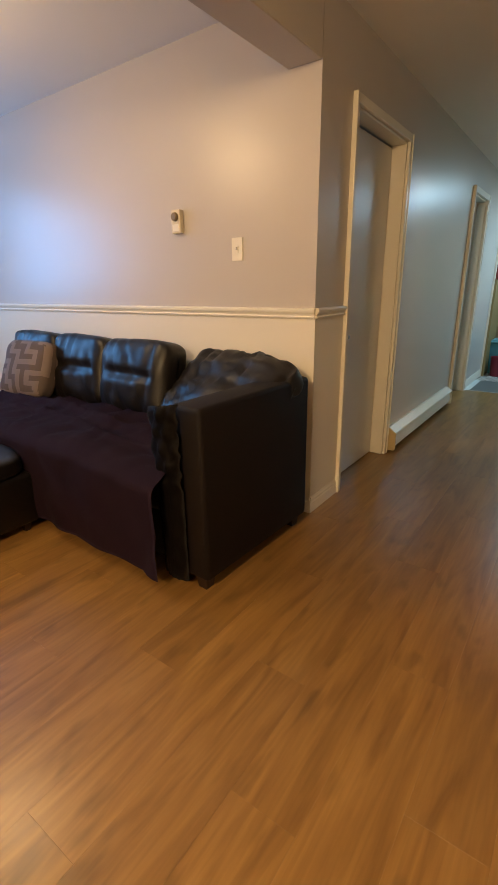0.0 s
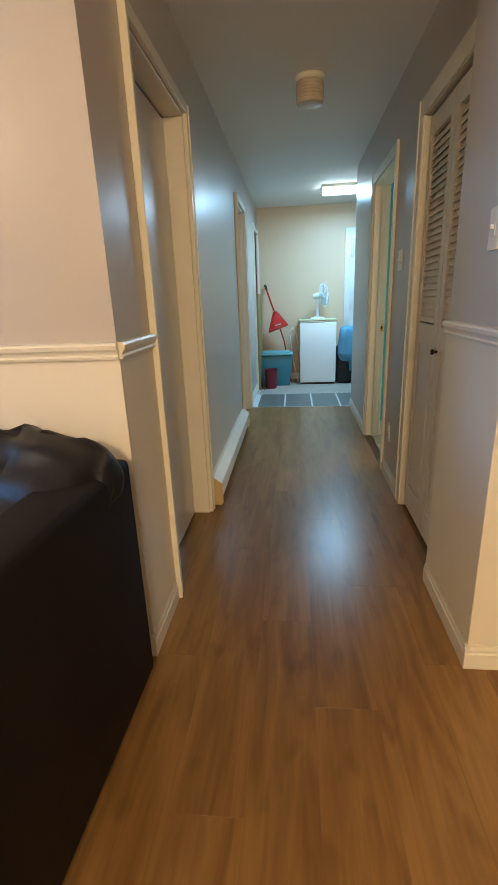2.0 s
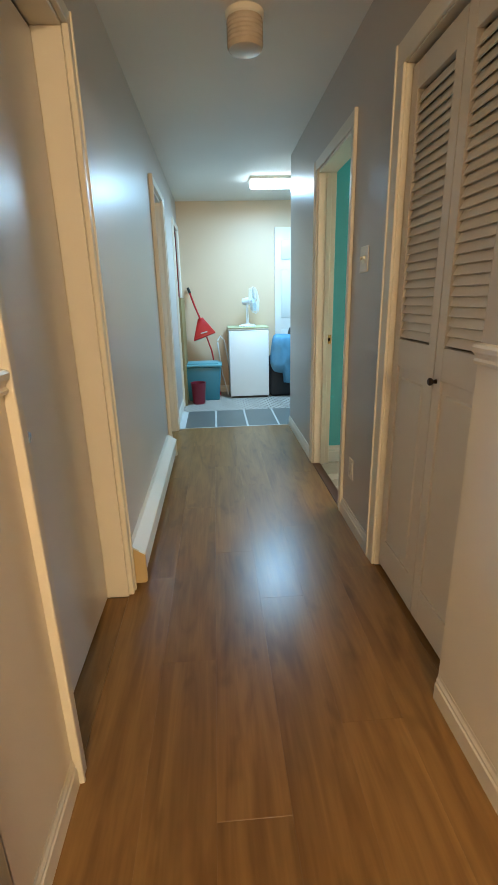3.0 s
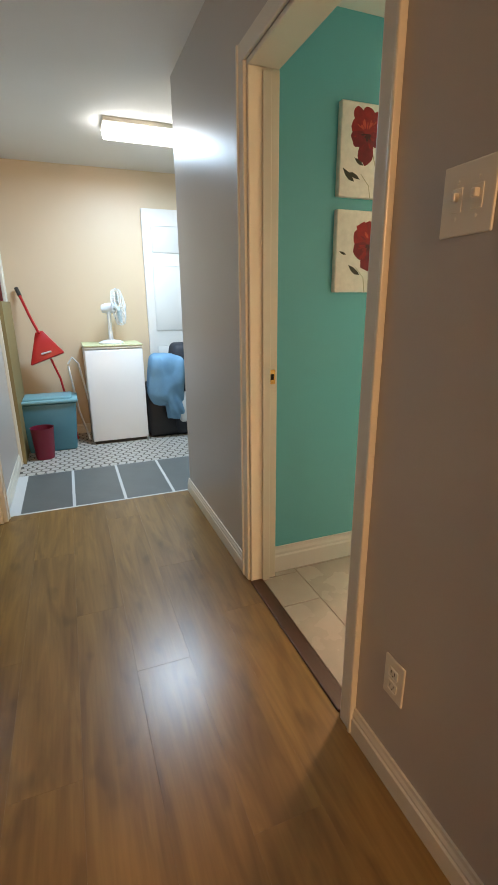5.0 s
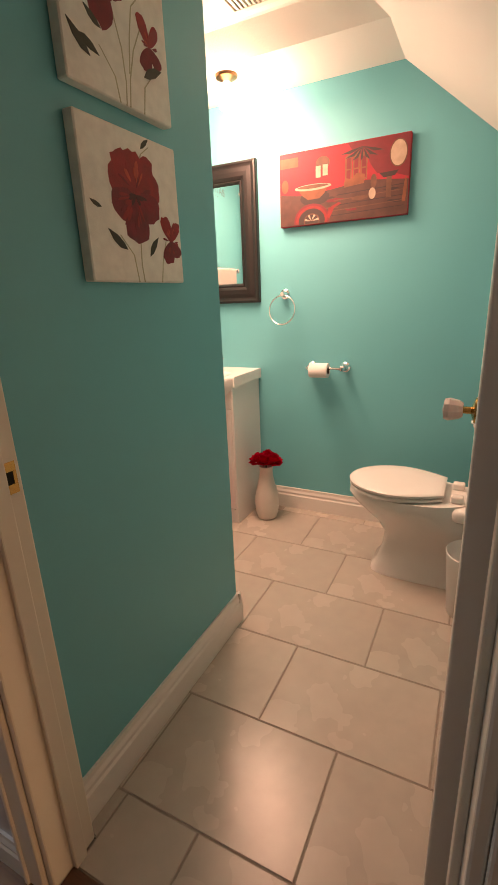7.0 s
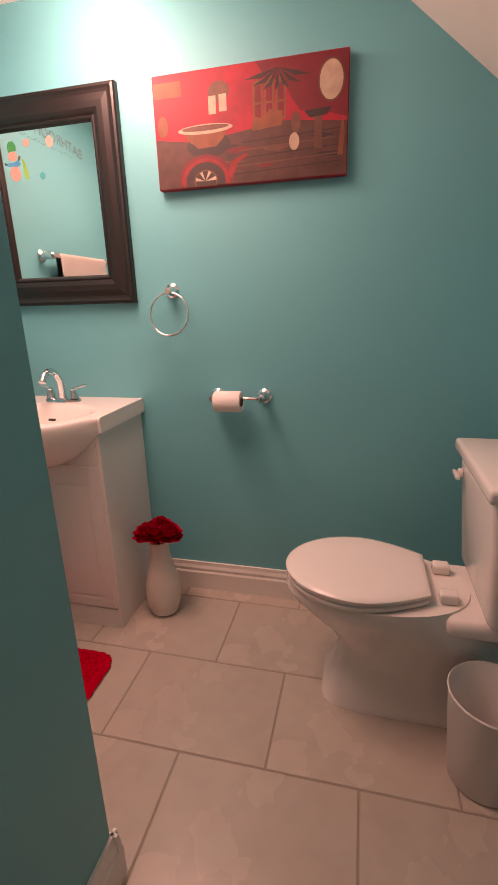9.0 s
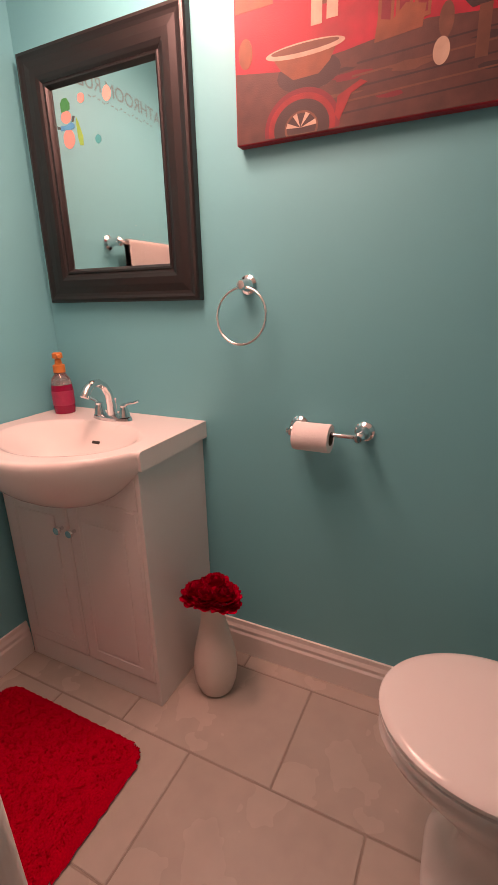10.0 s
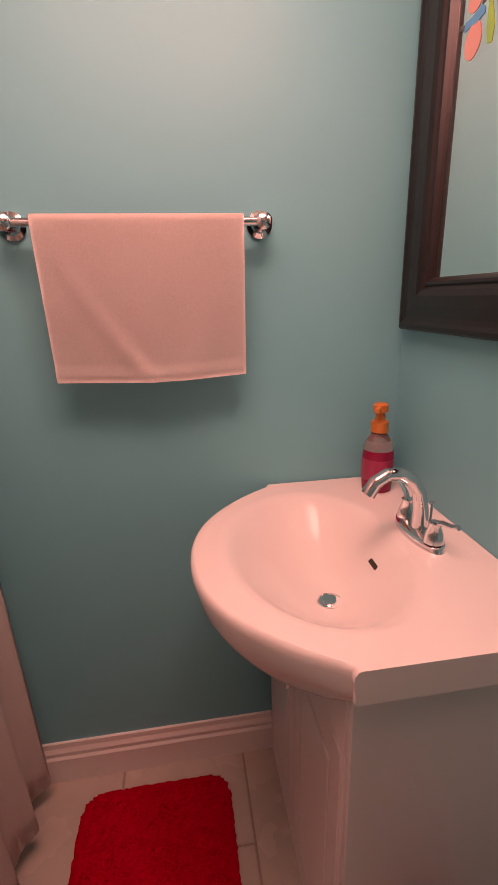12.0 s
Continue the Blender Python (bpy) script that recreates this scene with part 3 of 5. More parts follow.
    part("spout", tube(pts, [0.017, 0.0145, 0.013, 0.0125, 0.0125, 0.0125, 0.013, 0.014], 16), CHROME, f, smooth=True)
    for s in (-1, 1):
        h = part("lever_handle", join(lathe([(0, 0.01), (0.019, 0.012), (0.016, 0.028), (0.011, 0.042), (0.012, 0.05), (0, 0.056)], 20, pose(0, s * 0.052, 0)),
                                      tube([(0, s * 0.052, 0.047), (0.004, s * 0.068, 0.056), (0.008, s * 0.09, 0.06), (0.010, s * 0.106, 0.066)], [0.006, 0.005, 0.0045, 0.005], 10)), CHROME, f, smooth=True)
    part("pull_rod", tube([(0.022, 0, 0.01), (0.022, 0, 0.06), (0.022, 0, 0.065)], [0.0025, 0.0025, 0.005], 8), CHROME, f)


washbasin()

soap = thing("soap_bottle", "clear pump soap bottle of dark pink soap with an orange cap", "soap bottle", (1.972, 6.40, ZT), rz=55)
part("bottle_liquid", lathe([(0, 0.001), (0.034, 0.001), (0.036, 0.02), (0.036, 0.085), (0.0345, 0.1), (0, 0.1)], 24), mat("crimson_soap", (0.30, 0.008, 0.045), 0.15, var=0.1), soap, smooth=True)
gl = mat("clear_plastic", (0.85, 0.6, 0.58), 0.08, trans=0.85)
part("bottle_shoulder", lathe([(0.0, 0.1005), (0.0345, 0.1005), (0.031, 0.118), (0.02, 0.134), (0.016, 0.142), (0, 0.142)], 24), gl, soap, smooth=True)
part("bottle_label", lathe([(0.0364, 0.03), (0.0368, 0.03), (0.0368, 0.08), (0.0364, 0.08)], 24, None, False), mat("pink_label", (0.38, 0.03, 0.08), 0.4, var=0.3, scale=40), soap)
ORNG = mat("orange_plastic", (0.62, 0.20, 0.04), 0.35)
part("pump_cap", lathe([(0, 0.142), (0.02, 0.142), (0.02, 0.166), (0.012, 0.17), (0.010, 0.188), (0.017, 0.19), (0.017, 0.205), (0.012, 0.209), (0, 0.209)], 20), ORNG, soap, smooth=True)
part("pump_nozzle", rbox(-0.04, 0.0, -0.006, 0.006, 0.192, 0.204, 0.003), ORNG, soap)

# mirror
mir = thing("wall_mirror", "tall mirror in a wide dark espresso wooden frame above the washbasin", "mirror", (EX, 6.150, 1.579))
FRM = mat("espresso_frame_wood", (0.010, 0.0068, 0.0066), 0.4, var=0.12, scale=6, bump=0.05)


def ring_frame(prof, hw, hh):
    """A frame of mitred moulding facing -x; prof: (inset from the outer edge, height off the wall)."""
    bm = bmesh.new()
    rings = []
    for ins, t in prof:
        y, z = hw - ins, hh - ins
        rings.append([bm.verts.new((-t, sy * y, sz * z)) for sy, sz in ((-1, -1), (1, -1), (1, 1), (-1, 1))])
    for a, b in zip(rings, rings[1:]):
        for i in range(4):
            bm.faces.new((a[i], a[(i + 1) % 4], b[(i + 1) % 4], b[i]))
    return bm


part("mirror_frame", ring_frame([(0, 0.0), (0, 0.022), (0.004, 0.028), (0.012, 0.03), (0.020, 0.027), (0.029, 0.0255), (0.050, 0.028), (0.070, 0.028), (0.081, 0.024), (0.088, 0.019), (0.092, 0.022), (0.097, 0.021), (0.102, 0.014), (0.105, 0.008), (0.105, 0.0)], 0.297, 0.353), FRM, mir)
bm = bmesh.new()
box(bm, -0.007, -0.001, -0.1925, 0.1925, -0.2485, 0.2485)
part("mirror_glass", bm, mat("mirror_silver", (0.86, 0.9, 0.88), 0.005, 1.0, var=0.0), mir)

# canvas picture over the toilet side of the wall
CAN = mat("canvas_edge", (0.30, 0.02, 0.02), 0.7, var=0.1, bump=0.3, bscale=400)


def flat_shape(pts, t0, t1):
    """A thin raised shape on a picture: outline in (a, b), between two heights; a runs along +x, b up, it faces -y."""
    bm = bmesh.new()
    lo = [bm.verts.new((a, -t0, b)) for a, b in pts]
    hi = [bm.verts.new((a, -t1, b)) for a, b in pts]
    n = len(pts)
    for i in range(n):
        bm.faces.new((lo[i], lo[(i + 1) % n], hi[(i + 1) % n], hi[i]))
    bm.faces.new(hi)
    return bm


def oval(cx, cz, rx, rz, n=20, a0=0, a1=360, jag=0.0, rnd=None):
    full = a1 - a0 >= 360
    out = []
    for i in range(n if full else n + 1):
        a = radians(a0 + (a1 - a0) * i / n)
        k = 1 + (rnd.uniform(-jag, jag) if rnd else 0)
        out.append((cx + rx * k * math.cos(a), cz + rz * k * math.sin(a)))
    return out


def rect(x0, x1, z0, z1):
    return [(x0, z0), (x1, z0), (x1, z1), (x0, z1)]


def paint(name, c, var=0.25, scale=25, rough=0.55):
    return mat(name, c, rough, var=var, scale=scale, bump=0.3, bscale=400, grain=0.08)


pic = thing("canvas_picture", "wide red canvas picture of a bathtub, screen and oval mirror", "picture", (EX, 5.4015, 1.754), rz=-90)
pic_w, pic_h, pt = 0.628, 0.33, 0.032
part("canvas", rbox(-pic_w / 2, pic_w / 2, -pt, -0.002, -pic_h / 2, pic_h / 2, 0.003, 1), paint("red_canvas_paint", (0.33, 0.008, 0.02), 0.5, 14), pic)
P_BROWN, P_ORNG, P_CREAM, P_DARK, P_DKRED, P_BRIGHT, P_TAN = paint("brown_paint", (0.072, 0.026, 0.02), 0.45), paint("ochre_paint", (0.19, 0.055, 0.022), 0.4), paint("pale_paint", (0.42, 0.31, 0.23), 0.3), paint("black_brown_paint", (0.03, 0.015, 0.015)), paint("dark_red_paint", (0.16, 0.008, 0.015)), paint("bright_red_paint", (0.24, 0.012, 0.012), 0.4), paint("tan_paint", (0.12, 0.045, 0.026), 0.4)
layer = collections.Counter()


def ink(parent, name, pts, material, depth=None):
    layer[parent.name] += 1
    t = pt if depth is None else depth
    return part(name, flat_shape(pts, t - 0.0005, t + 0.0002 + 0.000012 * layer[parent.name]), material, parent)


rnd = random.Random(5)
W2, H2 = pic_w / 2, pic_h / 2
ink(pic, "painted_floor", [(-W2 + 0.003, -H2 + 0.003), (W2 - 0.003, -H2 + 0.003), (W2 - 0.003, -0.02), (0.12, 0.0), (-0.05, -0.02), (-0.2, -0.03), (-W2 + 0.003, -0.015)], P_BROWN)
ink(pic, "painted_dark_wall", [(0.03, 0.162), (0.311, 0.162), (0.311, -0.01), (0.25, 0.01), (0.17, 0.02), (0.14, 0.06), (0.12, 0.10), (0.06, 0.12)], P_DKRED)
for i in range(9):
    x, z = rnd.uniform(-0.2, 0.27), rnd.uniform(-0.15, -0.045)
    ink(pic, "painted_floor_patch", oval(x, z, rnd.uniform(0.02, 0.05), rnd.uniform(0.004, 0.009), 14, jag=0.25, rnd=rnd), (P_TAN, P_DARK, P_DKRED)[i % 3])
for i in range(5):
    z = -0.05 - 0.022 * i
    ink(pic, "painted_floor_line", [(-0.02 - 0.01 * i, z), (W2 - 0.02, z + 0.012), (W2 - 0.02, z + 0.015), (-0.02 - 0.01 * i, z + 0.004)], P_TAN if i % 2 else P_DARK)
ink(pic, "painted_plaque", rect(-0.31, -0.215, 0.10, 0.142), P_ORNG)
ink(pic, "painted_window", oval(-0.09, 0.10, 0.035, 0.028), P_TAN)
ink(pic, "painted_towel", rect(-0.125, -0.1, 0.04, 0.09), P_CREAM)
ink(pic, "painted_towel", rect(-0.09, -0.065, 0.045, 0.092), P_CREAM)
ink(pic, "painted_shadow", oval(-0.13, -0.045, 0.075, 0.035), P_DARK)
ink(pic, "painted_bathtub_body", [(-0.215, -0.004), (-0.065, -0.002), (-0.08, -0.03), (-0.105, -0.05), (-0.165, -0.052), (-0.195, -0.03)], P_ORNG)
ink(pic, "painted_bathtub", oval(-0.14, 0.002, 0.093, 0.014, 28), P_CREAM)
ink(pic, "painted_bathtub_inside", oval(-0.14, 0.005, 0.08, 0.008, 24), P_TAN)
for i in range(3):
    x = 0.02 + 0.036 * i
    ink(pic, "painted_screen", [(x, 0.0), (x + 0.032, 0.005), (x + 0.032, 0.108 + 0.01 * (i == 1)), (x + 0.016, 0.118 + 0.01 * (i == 1)), (x, 0.106)], P_ORNG)
    ink(pic, "painted_screen_panel", rect(x + 0.007, x + 0.026, 0.012, 0.05), P_DKRED)
    ink(pic, "painted_screen_panel", rect(x + 0.007, x + 0.026, 0.056, 0.1), P_DKRED)
ink(pic, "painted_chest", [(0.015, -0.02), (0.11, -0.012), (0.115, 0.025), (0.075, 0.035), (0.05, 0.012), (0.02, 0.02)], P_ORNG)
ink(pic, "painted_wall_mirror", oval(0.262, 0.09, 0.04, 0.056, 28), P_TAN)
ink(pic, "painted_wall_mirror", oval(0.262, 0.09, 0.035, 0.051, 28), P_CREAM)
ink(pic, "painted_basin", [(0.18, 0.018), (0.265, 0.022), (0.25, 0.002), (0.2, -0.002)], P_DARK)
ink(pic, "painted_pedestal", rect(0.213, 0.236, -0.085, 0.0), P_TAN)
ink(pic, "painted_vase", oval(0.155, -0.01, 0.014, 0.03), P_TAN)
ink(pic, "painted_vase", oval(0.15, -0.06, 0.016, 0.024), P_CREAM)
ink(pic, "painted_vase", [(0.285, -0.11), (0.3, -0.11), (0.305, -0.05), (0.298, 0.0), (0.29, -0.05)], P_ORNG)
ink(pic, "painted_jug", oval(-0.285, 0.02, 0.018, 0.03), P_ORNG)
for i in range(7):
    a = radians(200 + i * 22)
    c, s = math.cos(a), math.sin(a)
    ink(pic, "painted_palm_leaf", [(0.1, 0.14), (0.1 + 0.06 * c - 0.008 * s, 0.14 + 0.045 * s + 0.008 * c), (0.1 + 0.11 * c, 0.14 + 0.06 * s), (0.1 + 0.06 * c + 0.004 * s, 0.14 + 0.045 * s - 0.006 * c)], P_DARK)
ink(pic, "painted_fender", oval(-0.145, -0.148, 0.092, 0.078, 28, -8, 188), P_DKRED)
ink(pic, "painted_fender", oval(-0.145, -0.148, 0.082, 0.068, 28, -10, 190), P_BRIGHT)
ink(pic, "painted_bumper", [(-0.065, -0.135), (-0.06, -0.1), (-0.01, -0.078), (0.005, -0.085), (-0.03, -0.1), (-0.055, -0.148)], P_BRIGHT)
ink(pic, "painted_wheel", oval(-0.145, -0.148, 0.068, 0.056, 28, -14, 194), P_DARK)
ink(pic, "painted_wheel_rim", oval(-0.145, -0.148, 0.041, 0.034, 24, -24, 204), P_TAN)
ink(pic, "painted_wheel_rim", oval(-0.145, -0.148, 0.036, 0.029, 24, -24, 204), P_DARK)
for i in range(4):
    a = radians(15 + i * 50)
    c, s = math.cos(a), math.sin(a)
    ink(pic, "painted_spoke", [(-0.145 + 0.037 * c + 0.0055 * s, -0.148 + 0.03 * s - 0.0055 * c), (-0.145 + 0.037 * c - 0.0055 * s, -0.148 + 0.03 * s + 0.0055 * c), (-0.147, -0.148)], P_CREAM)

# flower canvases on the partition
WCAN = paint("white_canvas_paint", (0.78, 0.76, 0.70), 0.05, 8)
POPPY = [paint("poppy_red", (0.30, 0.010, 0.012), 0.5, 30), paint("poppy_crimson", (0.20, 0.006, 0.014), 0.5, 30), paint("poppy_scarlet", (0.52, 0.06, 0.03), 0.4, 30)]
P_DARKRED = paint("blackish_red_paint", (0.07, 0.006, 0.008))
LEAFP, STEMP = paint("dark_leaf_paint", (0.035, 0.035, 0.02)), paint("grey_green_stem_paint", (0.42, 0.40, 0.28))


def petal_outline(cx, cz, a, L, W, r, wide=1.18):
    """One broad petal with a ruffled end, growing from (cx, cz) at angle a."""
    ca, sa = math.cos(radians(a)), math.sin(radians(a))
    out = []
    for i in range(22):
        t = 2 * math.pi * i / 22
        u = 0.5 - 0.5 * math.cos(t)
        k = r.uniform(0.95, 1.05) if u > 0.5 else 1
        p, q = L * u * k, W * math.sin(t) * (0.55 + 0.75 * u) * k / 1.3
        out.append((cx + (p * ca - q * sa) * wide, cz + p * sa + q * ca))
    return out


def petals(parent, cx, cz, R, seed, n=8, squash=1.15):
    r = random.Random(seed)
    back = [(150, 1.0, 0.62), (28, 1.0, 0.6), (92, 1.15, 0.55), (205, 0.95, 0.6), (335, 0.95, 0.6), (122, 1.2, 0.45), (62, 1.18, 0.45), (268, 1.3, 0.62)] if n >= 8 else [(110, 1.2, 0.6), (60, 1.1, 0.5), (250, 1.1, 0.75), (310, 0.9, 0.6)]
    for k, (a, L, W) in enumerate(back):
        ink(parent, "painted_petal", petal_outline(cx, cz, a + r.uniform(-6, 6), R * L * (squash if 45 < a % 180 < 135 else 1) * 0.92, R * W * 0.85, r), POPPY[1 if a > 190 else 0], 0.03)
    for k in range(5 * n):
        a = r.uniform(0, 360)
        d = R * r.uniform(0.25, 0.8)
        up = 20 < a < 160
        ink(parent, "painted_petal_streak", petal_outline(cx + d * math.cos(radians(a)) * 0.6, cz + d * math.sin(radians(a)) * 0.7, a, R * r.uniform(0.22, 0.42), R * r.uniform(0.03, 0.08), r), POPPY[2] if up and r.random() < 0.75 else POPPY[r.choice((0, 1, 1))], 0.0302)
    if n >= 8:
        for k in range(9):
            a = r.uniform(180, 360)
            ink(parent, "painted_flower_heart", petal_outline(cx, cz, a, R * r.uniform(0.2, 0.36), R * 0.05, r), P_DARKRED, 0.0304)


def stroke(parent, name, pts, w, material):
    o = [(p[0] - w / 2, p[1]) for p in pts] + [(p[0] + w / 2, p[1]) for p in reversed(pts)]
    ink(parent, name, o, material, 0.03)


def leafs(parent, x, z, a, L):
    ca, sa = math.cos(radians(a)), math.sin(radians(a))
    pts = [(0, 0), (0.3, 0.16), (0.65, 0.15), (1, 0), (0.6, -0.1), (0.25, -0.09)]
    ink(parent, "painted_leaf", [(x + L * (u * ca - v * sa), z + L * (u * sa + v * ca)) for u, v in pts], LEAFP, 0.03)


for k, (z0, z1) in enumerate(((1.665, 1.995), (1.299, 1.618))):
    c = thing("flower_canvas", ("white canvas painted with red poppies, a bud and dark leaves" if k == 0 else "white canvas painted with one large and one small red poppy"), "picture", (0.568, 5.50, (z0 + z1) / 2), group="flower canvases on the turquoise wall")
    hw, hh = 0.168, (z1 - z0) / 2
    part("canvas", rbox(-hw, hw, -0.03, -0.001, -hh, hh, 0.003, 1), WCAN, c)
    if k == 0:
        for s in ([(-0.02, 0.0), (0.0, -0.06), (0.005, -0.12), (0.0, -hh)], [(0.07, 0.0), (0.04, -0.05), (0.02, -0.11), (0.012, -hh)], [(0.085, 0.07), (0.045, 0.03), (0.03, -0.03), (0.02, -0.1)], [(0.1, -0.08), (0.07, -0.11), (0.06, -hh)], [(-0.07, -0.08), (-0.03, -0.12), (-0.02, -hh)]):
            stroke(c, "painted_stem", s, 0.004, STEMP)
        petals(c, -0.05, 0.060, 0.074, 1, 8, 1.2)
        petals(c, 0.098, -0.025, 0.036, 2, 4, 1.5)
        petals(c, 0.085, 0.085, 0.016, 3, 4)
        leafs(c, -0.06, -0.05, 150, 0.05), leafs(c, -0.10, -0.11, 140, 0.07), leafs(c, 0.07, -0.09, 25, 0.075), leafs(c, -0.13, -0.08, -20, 0.06)
    else:
        for s in ([(0.0, 0.0), (0.0, -0.06), (-0.005, -0.12), (0.0, -hh)], [(0.1, -0.06), (0.08, -0.11), (0.07, -hh)], [(-0.07, -0.06), (-0.03, -0.1), (-0.02, -hh)], [(0.06, 0.14), (0.03, 0.12), (0.01, 0.09)]):
            stroke(c, "painted_stem", s, 0.004, STEMP)
        petals(c, -0.002, 0.03, 0.088, 4, 8, 1.0)
        petals(c, 0.122, -0.06, 0.042, 5, 4, 1.3)
        leafs(c, -0.05, -0.09, 145, 0.07), leafs(c, 0.03, -0.1, 50, 0.06), leafs(c, -0.12, -0.01, 160, 0.035), leafs(c, 0.03, 0.13, 40, 0.04)

# towel ring
ring = thing("towel_ring", "empty chrome towel ring on a round wall mount", "towel ring", (EX, 5.707, 1.264))
part("wall_mount", lathe([(0, 0), (0.026, 0), (0.026, 0.006), (0.018, 0.012), (0.013, 0.03), (0.014, 0.045), (0.011, 0.052), (0, 0.054)], 28, pose(0, 0, 0, 0, -90)), CHROME, ring, smooth=True)
part("ring", tube([(-0.04 - 0.012 * (1 - math.cos(2 * math.pi * i / 48)), 0.074 * math.sin(2 * math.pi * i / 48), -0.081 + 0.075 * math.cos(2 * math.pi * i / 48)) for i in range(48)], 0.0042, 10, True), CHROME, ring, smooth="all")

# toilet roll holder
tp = thing("toilet_roll_holder", "chrome toilet roll holder on the turquoise wall", "toilet roll holder", (EX, 5.458, 0.878))
for y in (-0.092, 0.092):
    part("wall_post", lathe([(0, 0), (0.027, 0), (0.027, 0.006), (0.019, 0.011), (0.012, 0.024), (0.0115, 0.05), (0.015, 0.06), (0.015, 0.074), (0.009, 0.082), (0, 0.083)], 24, pose(0, y, 0, 0, -90)), CHROME, tp, smooth=True)
part("roller_bar", tube([(-0.066, -0.105, 0), (-0.066, -0.1, 0), (-0.066, 0.1, 0), (-0.066, 0.107, 0)], [0.009, 0.006, 0.006, 0.01], 12), CHROME, tp, smooth=True)
roll = thing("toilet_roll", "small white toilet paper roll on the chrome holder", "toilet roll", (EX - 0.066, 5.492, 0.866))
PAPER = mat("white_paper", (0.78, 0.74, 0.72), 0.9, var=0.03, bump=0.4, bscale=150)
part("paper", lathe([(0.019, -0.05), (0.038, -0.05), (0.039, -0.048), (0.039, 0.048), (0.038, 0.05), (0.019, 0.05), (0.019, -0.05)], 36, pose(0, 0, 0, 90), False), PAPER, roll, smooth=True)
part("cardboard_core", lathe([(0.0185, -0.0515), (0.0188, -0.0515), (0.0188, 0.0515), (0.0185, 0.0515)], 24, pose(0, 0, 0, 90), False), mat("brown_card", (0.12, 0.08, 0.06), 0.9), roll)

# vase with red flowers
vase = thing("floor_vase", "tall white ribbed vase on the tiled floor beside the vanity", "vase", (1.868, 5.770, 0))
prof = [(0, 0), (0.046, 0), (0.055, 0.006), (0.066, 0.04), (0.071, 0.085), (0.067, 0.14), (0.054, 0.20), (0.04, 0.26), (0.037, 0.3), (0.042, 0.325), (0.038, 0.325), (0.033, 0.3), (0, 0.28)]
fine = []
for (r0, z0), (r1, z1) in zip(prof, prof[1:]):
    for s in range(4):
        r = r0 + (r1 - r0) * s / 4
        fine.append((r + (0.0008 * math.sin(s * math.pi) if r > 0.03 else 0), z0 + (z1 - z0) * s / 4))
part("vase_body", lathe(fine + [prof[-1]], 40), mat("white_glazed_vase", (0.72, 0.66, 0.60), 0.3, bump=0.3, bscale=40, stretch=(1, 1, 4)), vase, smooth=True)


def bloom(parent, at, R, seed):
    r = random.Random(seed)
    bm = bmesh.new()
    for ringi, (rad, tilt, cnt) in enumerate(((0.2, 80, 9), (0.45, 62, 14), (0.7, 40, 18), (0.9, 18, 20), (0.9, -8, 18))):
        for i in range(cnt):
            a = 360 * (i + r.random() * 0.6) / cnt
            L, Wd = R * (0.55 + 0.2 * r.random()), R * (0.34 + 0.1 * r.random())
            m = Matrix.Translation(at) @ pose(0, 0, 0, 0, 0, a) @ Matrix.Translation((rad * R * 0.35, 0, R * 0.1 * (3 - ringi))) @ pose(0, 0, 0, 0, -(tilt + r.uniform(-12, 12)), 0)
            rows = []
            for u in range(5):
                t = u / 4
                w = Wd * math.sin(math.pi * min(0.95, 0.18 + 0.78 * t)) ** 0.7
                z = 0.25 * L * t * t
                rows.append([bm.verts.new(m @ Vector((L * t + r.uniform(-0.03, 0.03) * R, w * s, z + 0.12 * R * abs(s) * (1 - 0.3 * t) + r.uniform(-0.03, 0.03) * R))) for s in (-1, -0.35, 0.35, 1)])
            for p, q in zip(rows, rows[1:]):
                for s in range(3):
                    bm.faces.new((p[s], p[s + 1], q[s + 1], q[s]))
    return part("flower_head", bm, BLOOM, parent, smooth="all")


BLOOM = mat("deep_red_petal", (0.46, 0.0, 0.016), 0.85, spec=0.15, var=0.25, scale=20, island=0.3)
flowers = thing("red_flowers", "bunch of deep red artificial flowers in the white vase", "flowers", (1.868, 5.770, 0.27))
part("stem", tube([(0, 0, 0.0), (0.004, 0, 0.07), (-0.02, -0.03, 0.10)], 0.004, 6), mat("green_stem", (0.05, 0.09, 0.03), 0.6), flowers)
for at, R, sd in (((-0.022, -0.055, 0.092), 0.054, 1), ((-0.022, 0.040, 0.082), 0.052, 2), ((0.026, 0.0, 0.09), 0.052, 3), ((-0.034, -0.005, 0.09), 0.048, 4), ((0.030, -0.038, 0.074), 0.044, 5), ((0.026, 0.038, 0.074), 0.044, 6)):
    bloom(flowers, at, R, sd)

# towel bar and towel
bar = thing("towel_bar", "chrome towel bar on the turquoise back wall", "towel bar", (1.222, 6.48, 1.447))
for x in (0, 0.49):
    part("wall_mount", lathe([(0, 0), (0.027, 0), (0.027, 0.006), (0.018, 0.012), (0.013, 0.035), (0.016, 0.048), (0.016, 0.064), (0.009, 0.07), (0, 0.071)], 24, pose(x, 0, 0, 90)), CHROME, bar, smooth=True)
part("rail", tube([(-0.005, -0.055, 0), (0.495, -0.055, 0)], 0.0085, 14), CHROME, bar, smooth=True)
TOWEL = mat("pale_pink_towel", (0.86, 0.79, 0.75), 0.95, spec=0.1, var=0.04, scale=6, bump=0.5, bscale=900, grain=0.05, gscale=300)
tw = thing("hand_towel", "pale pink hand towel folded over the chrome bar", "towel", (1.272, 6.425, 1.447))


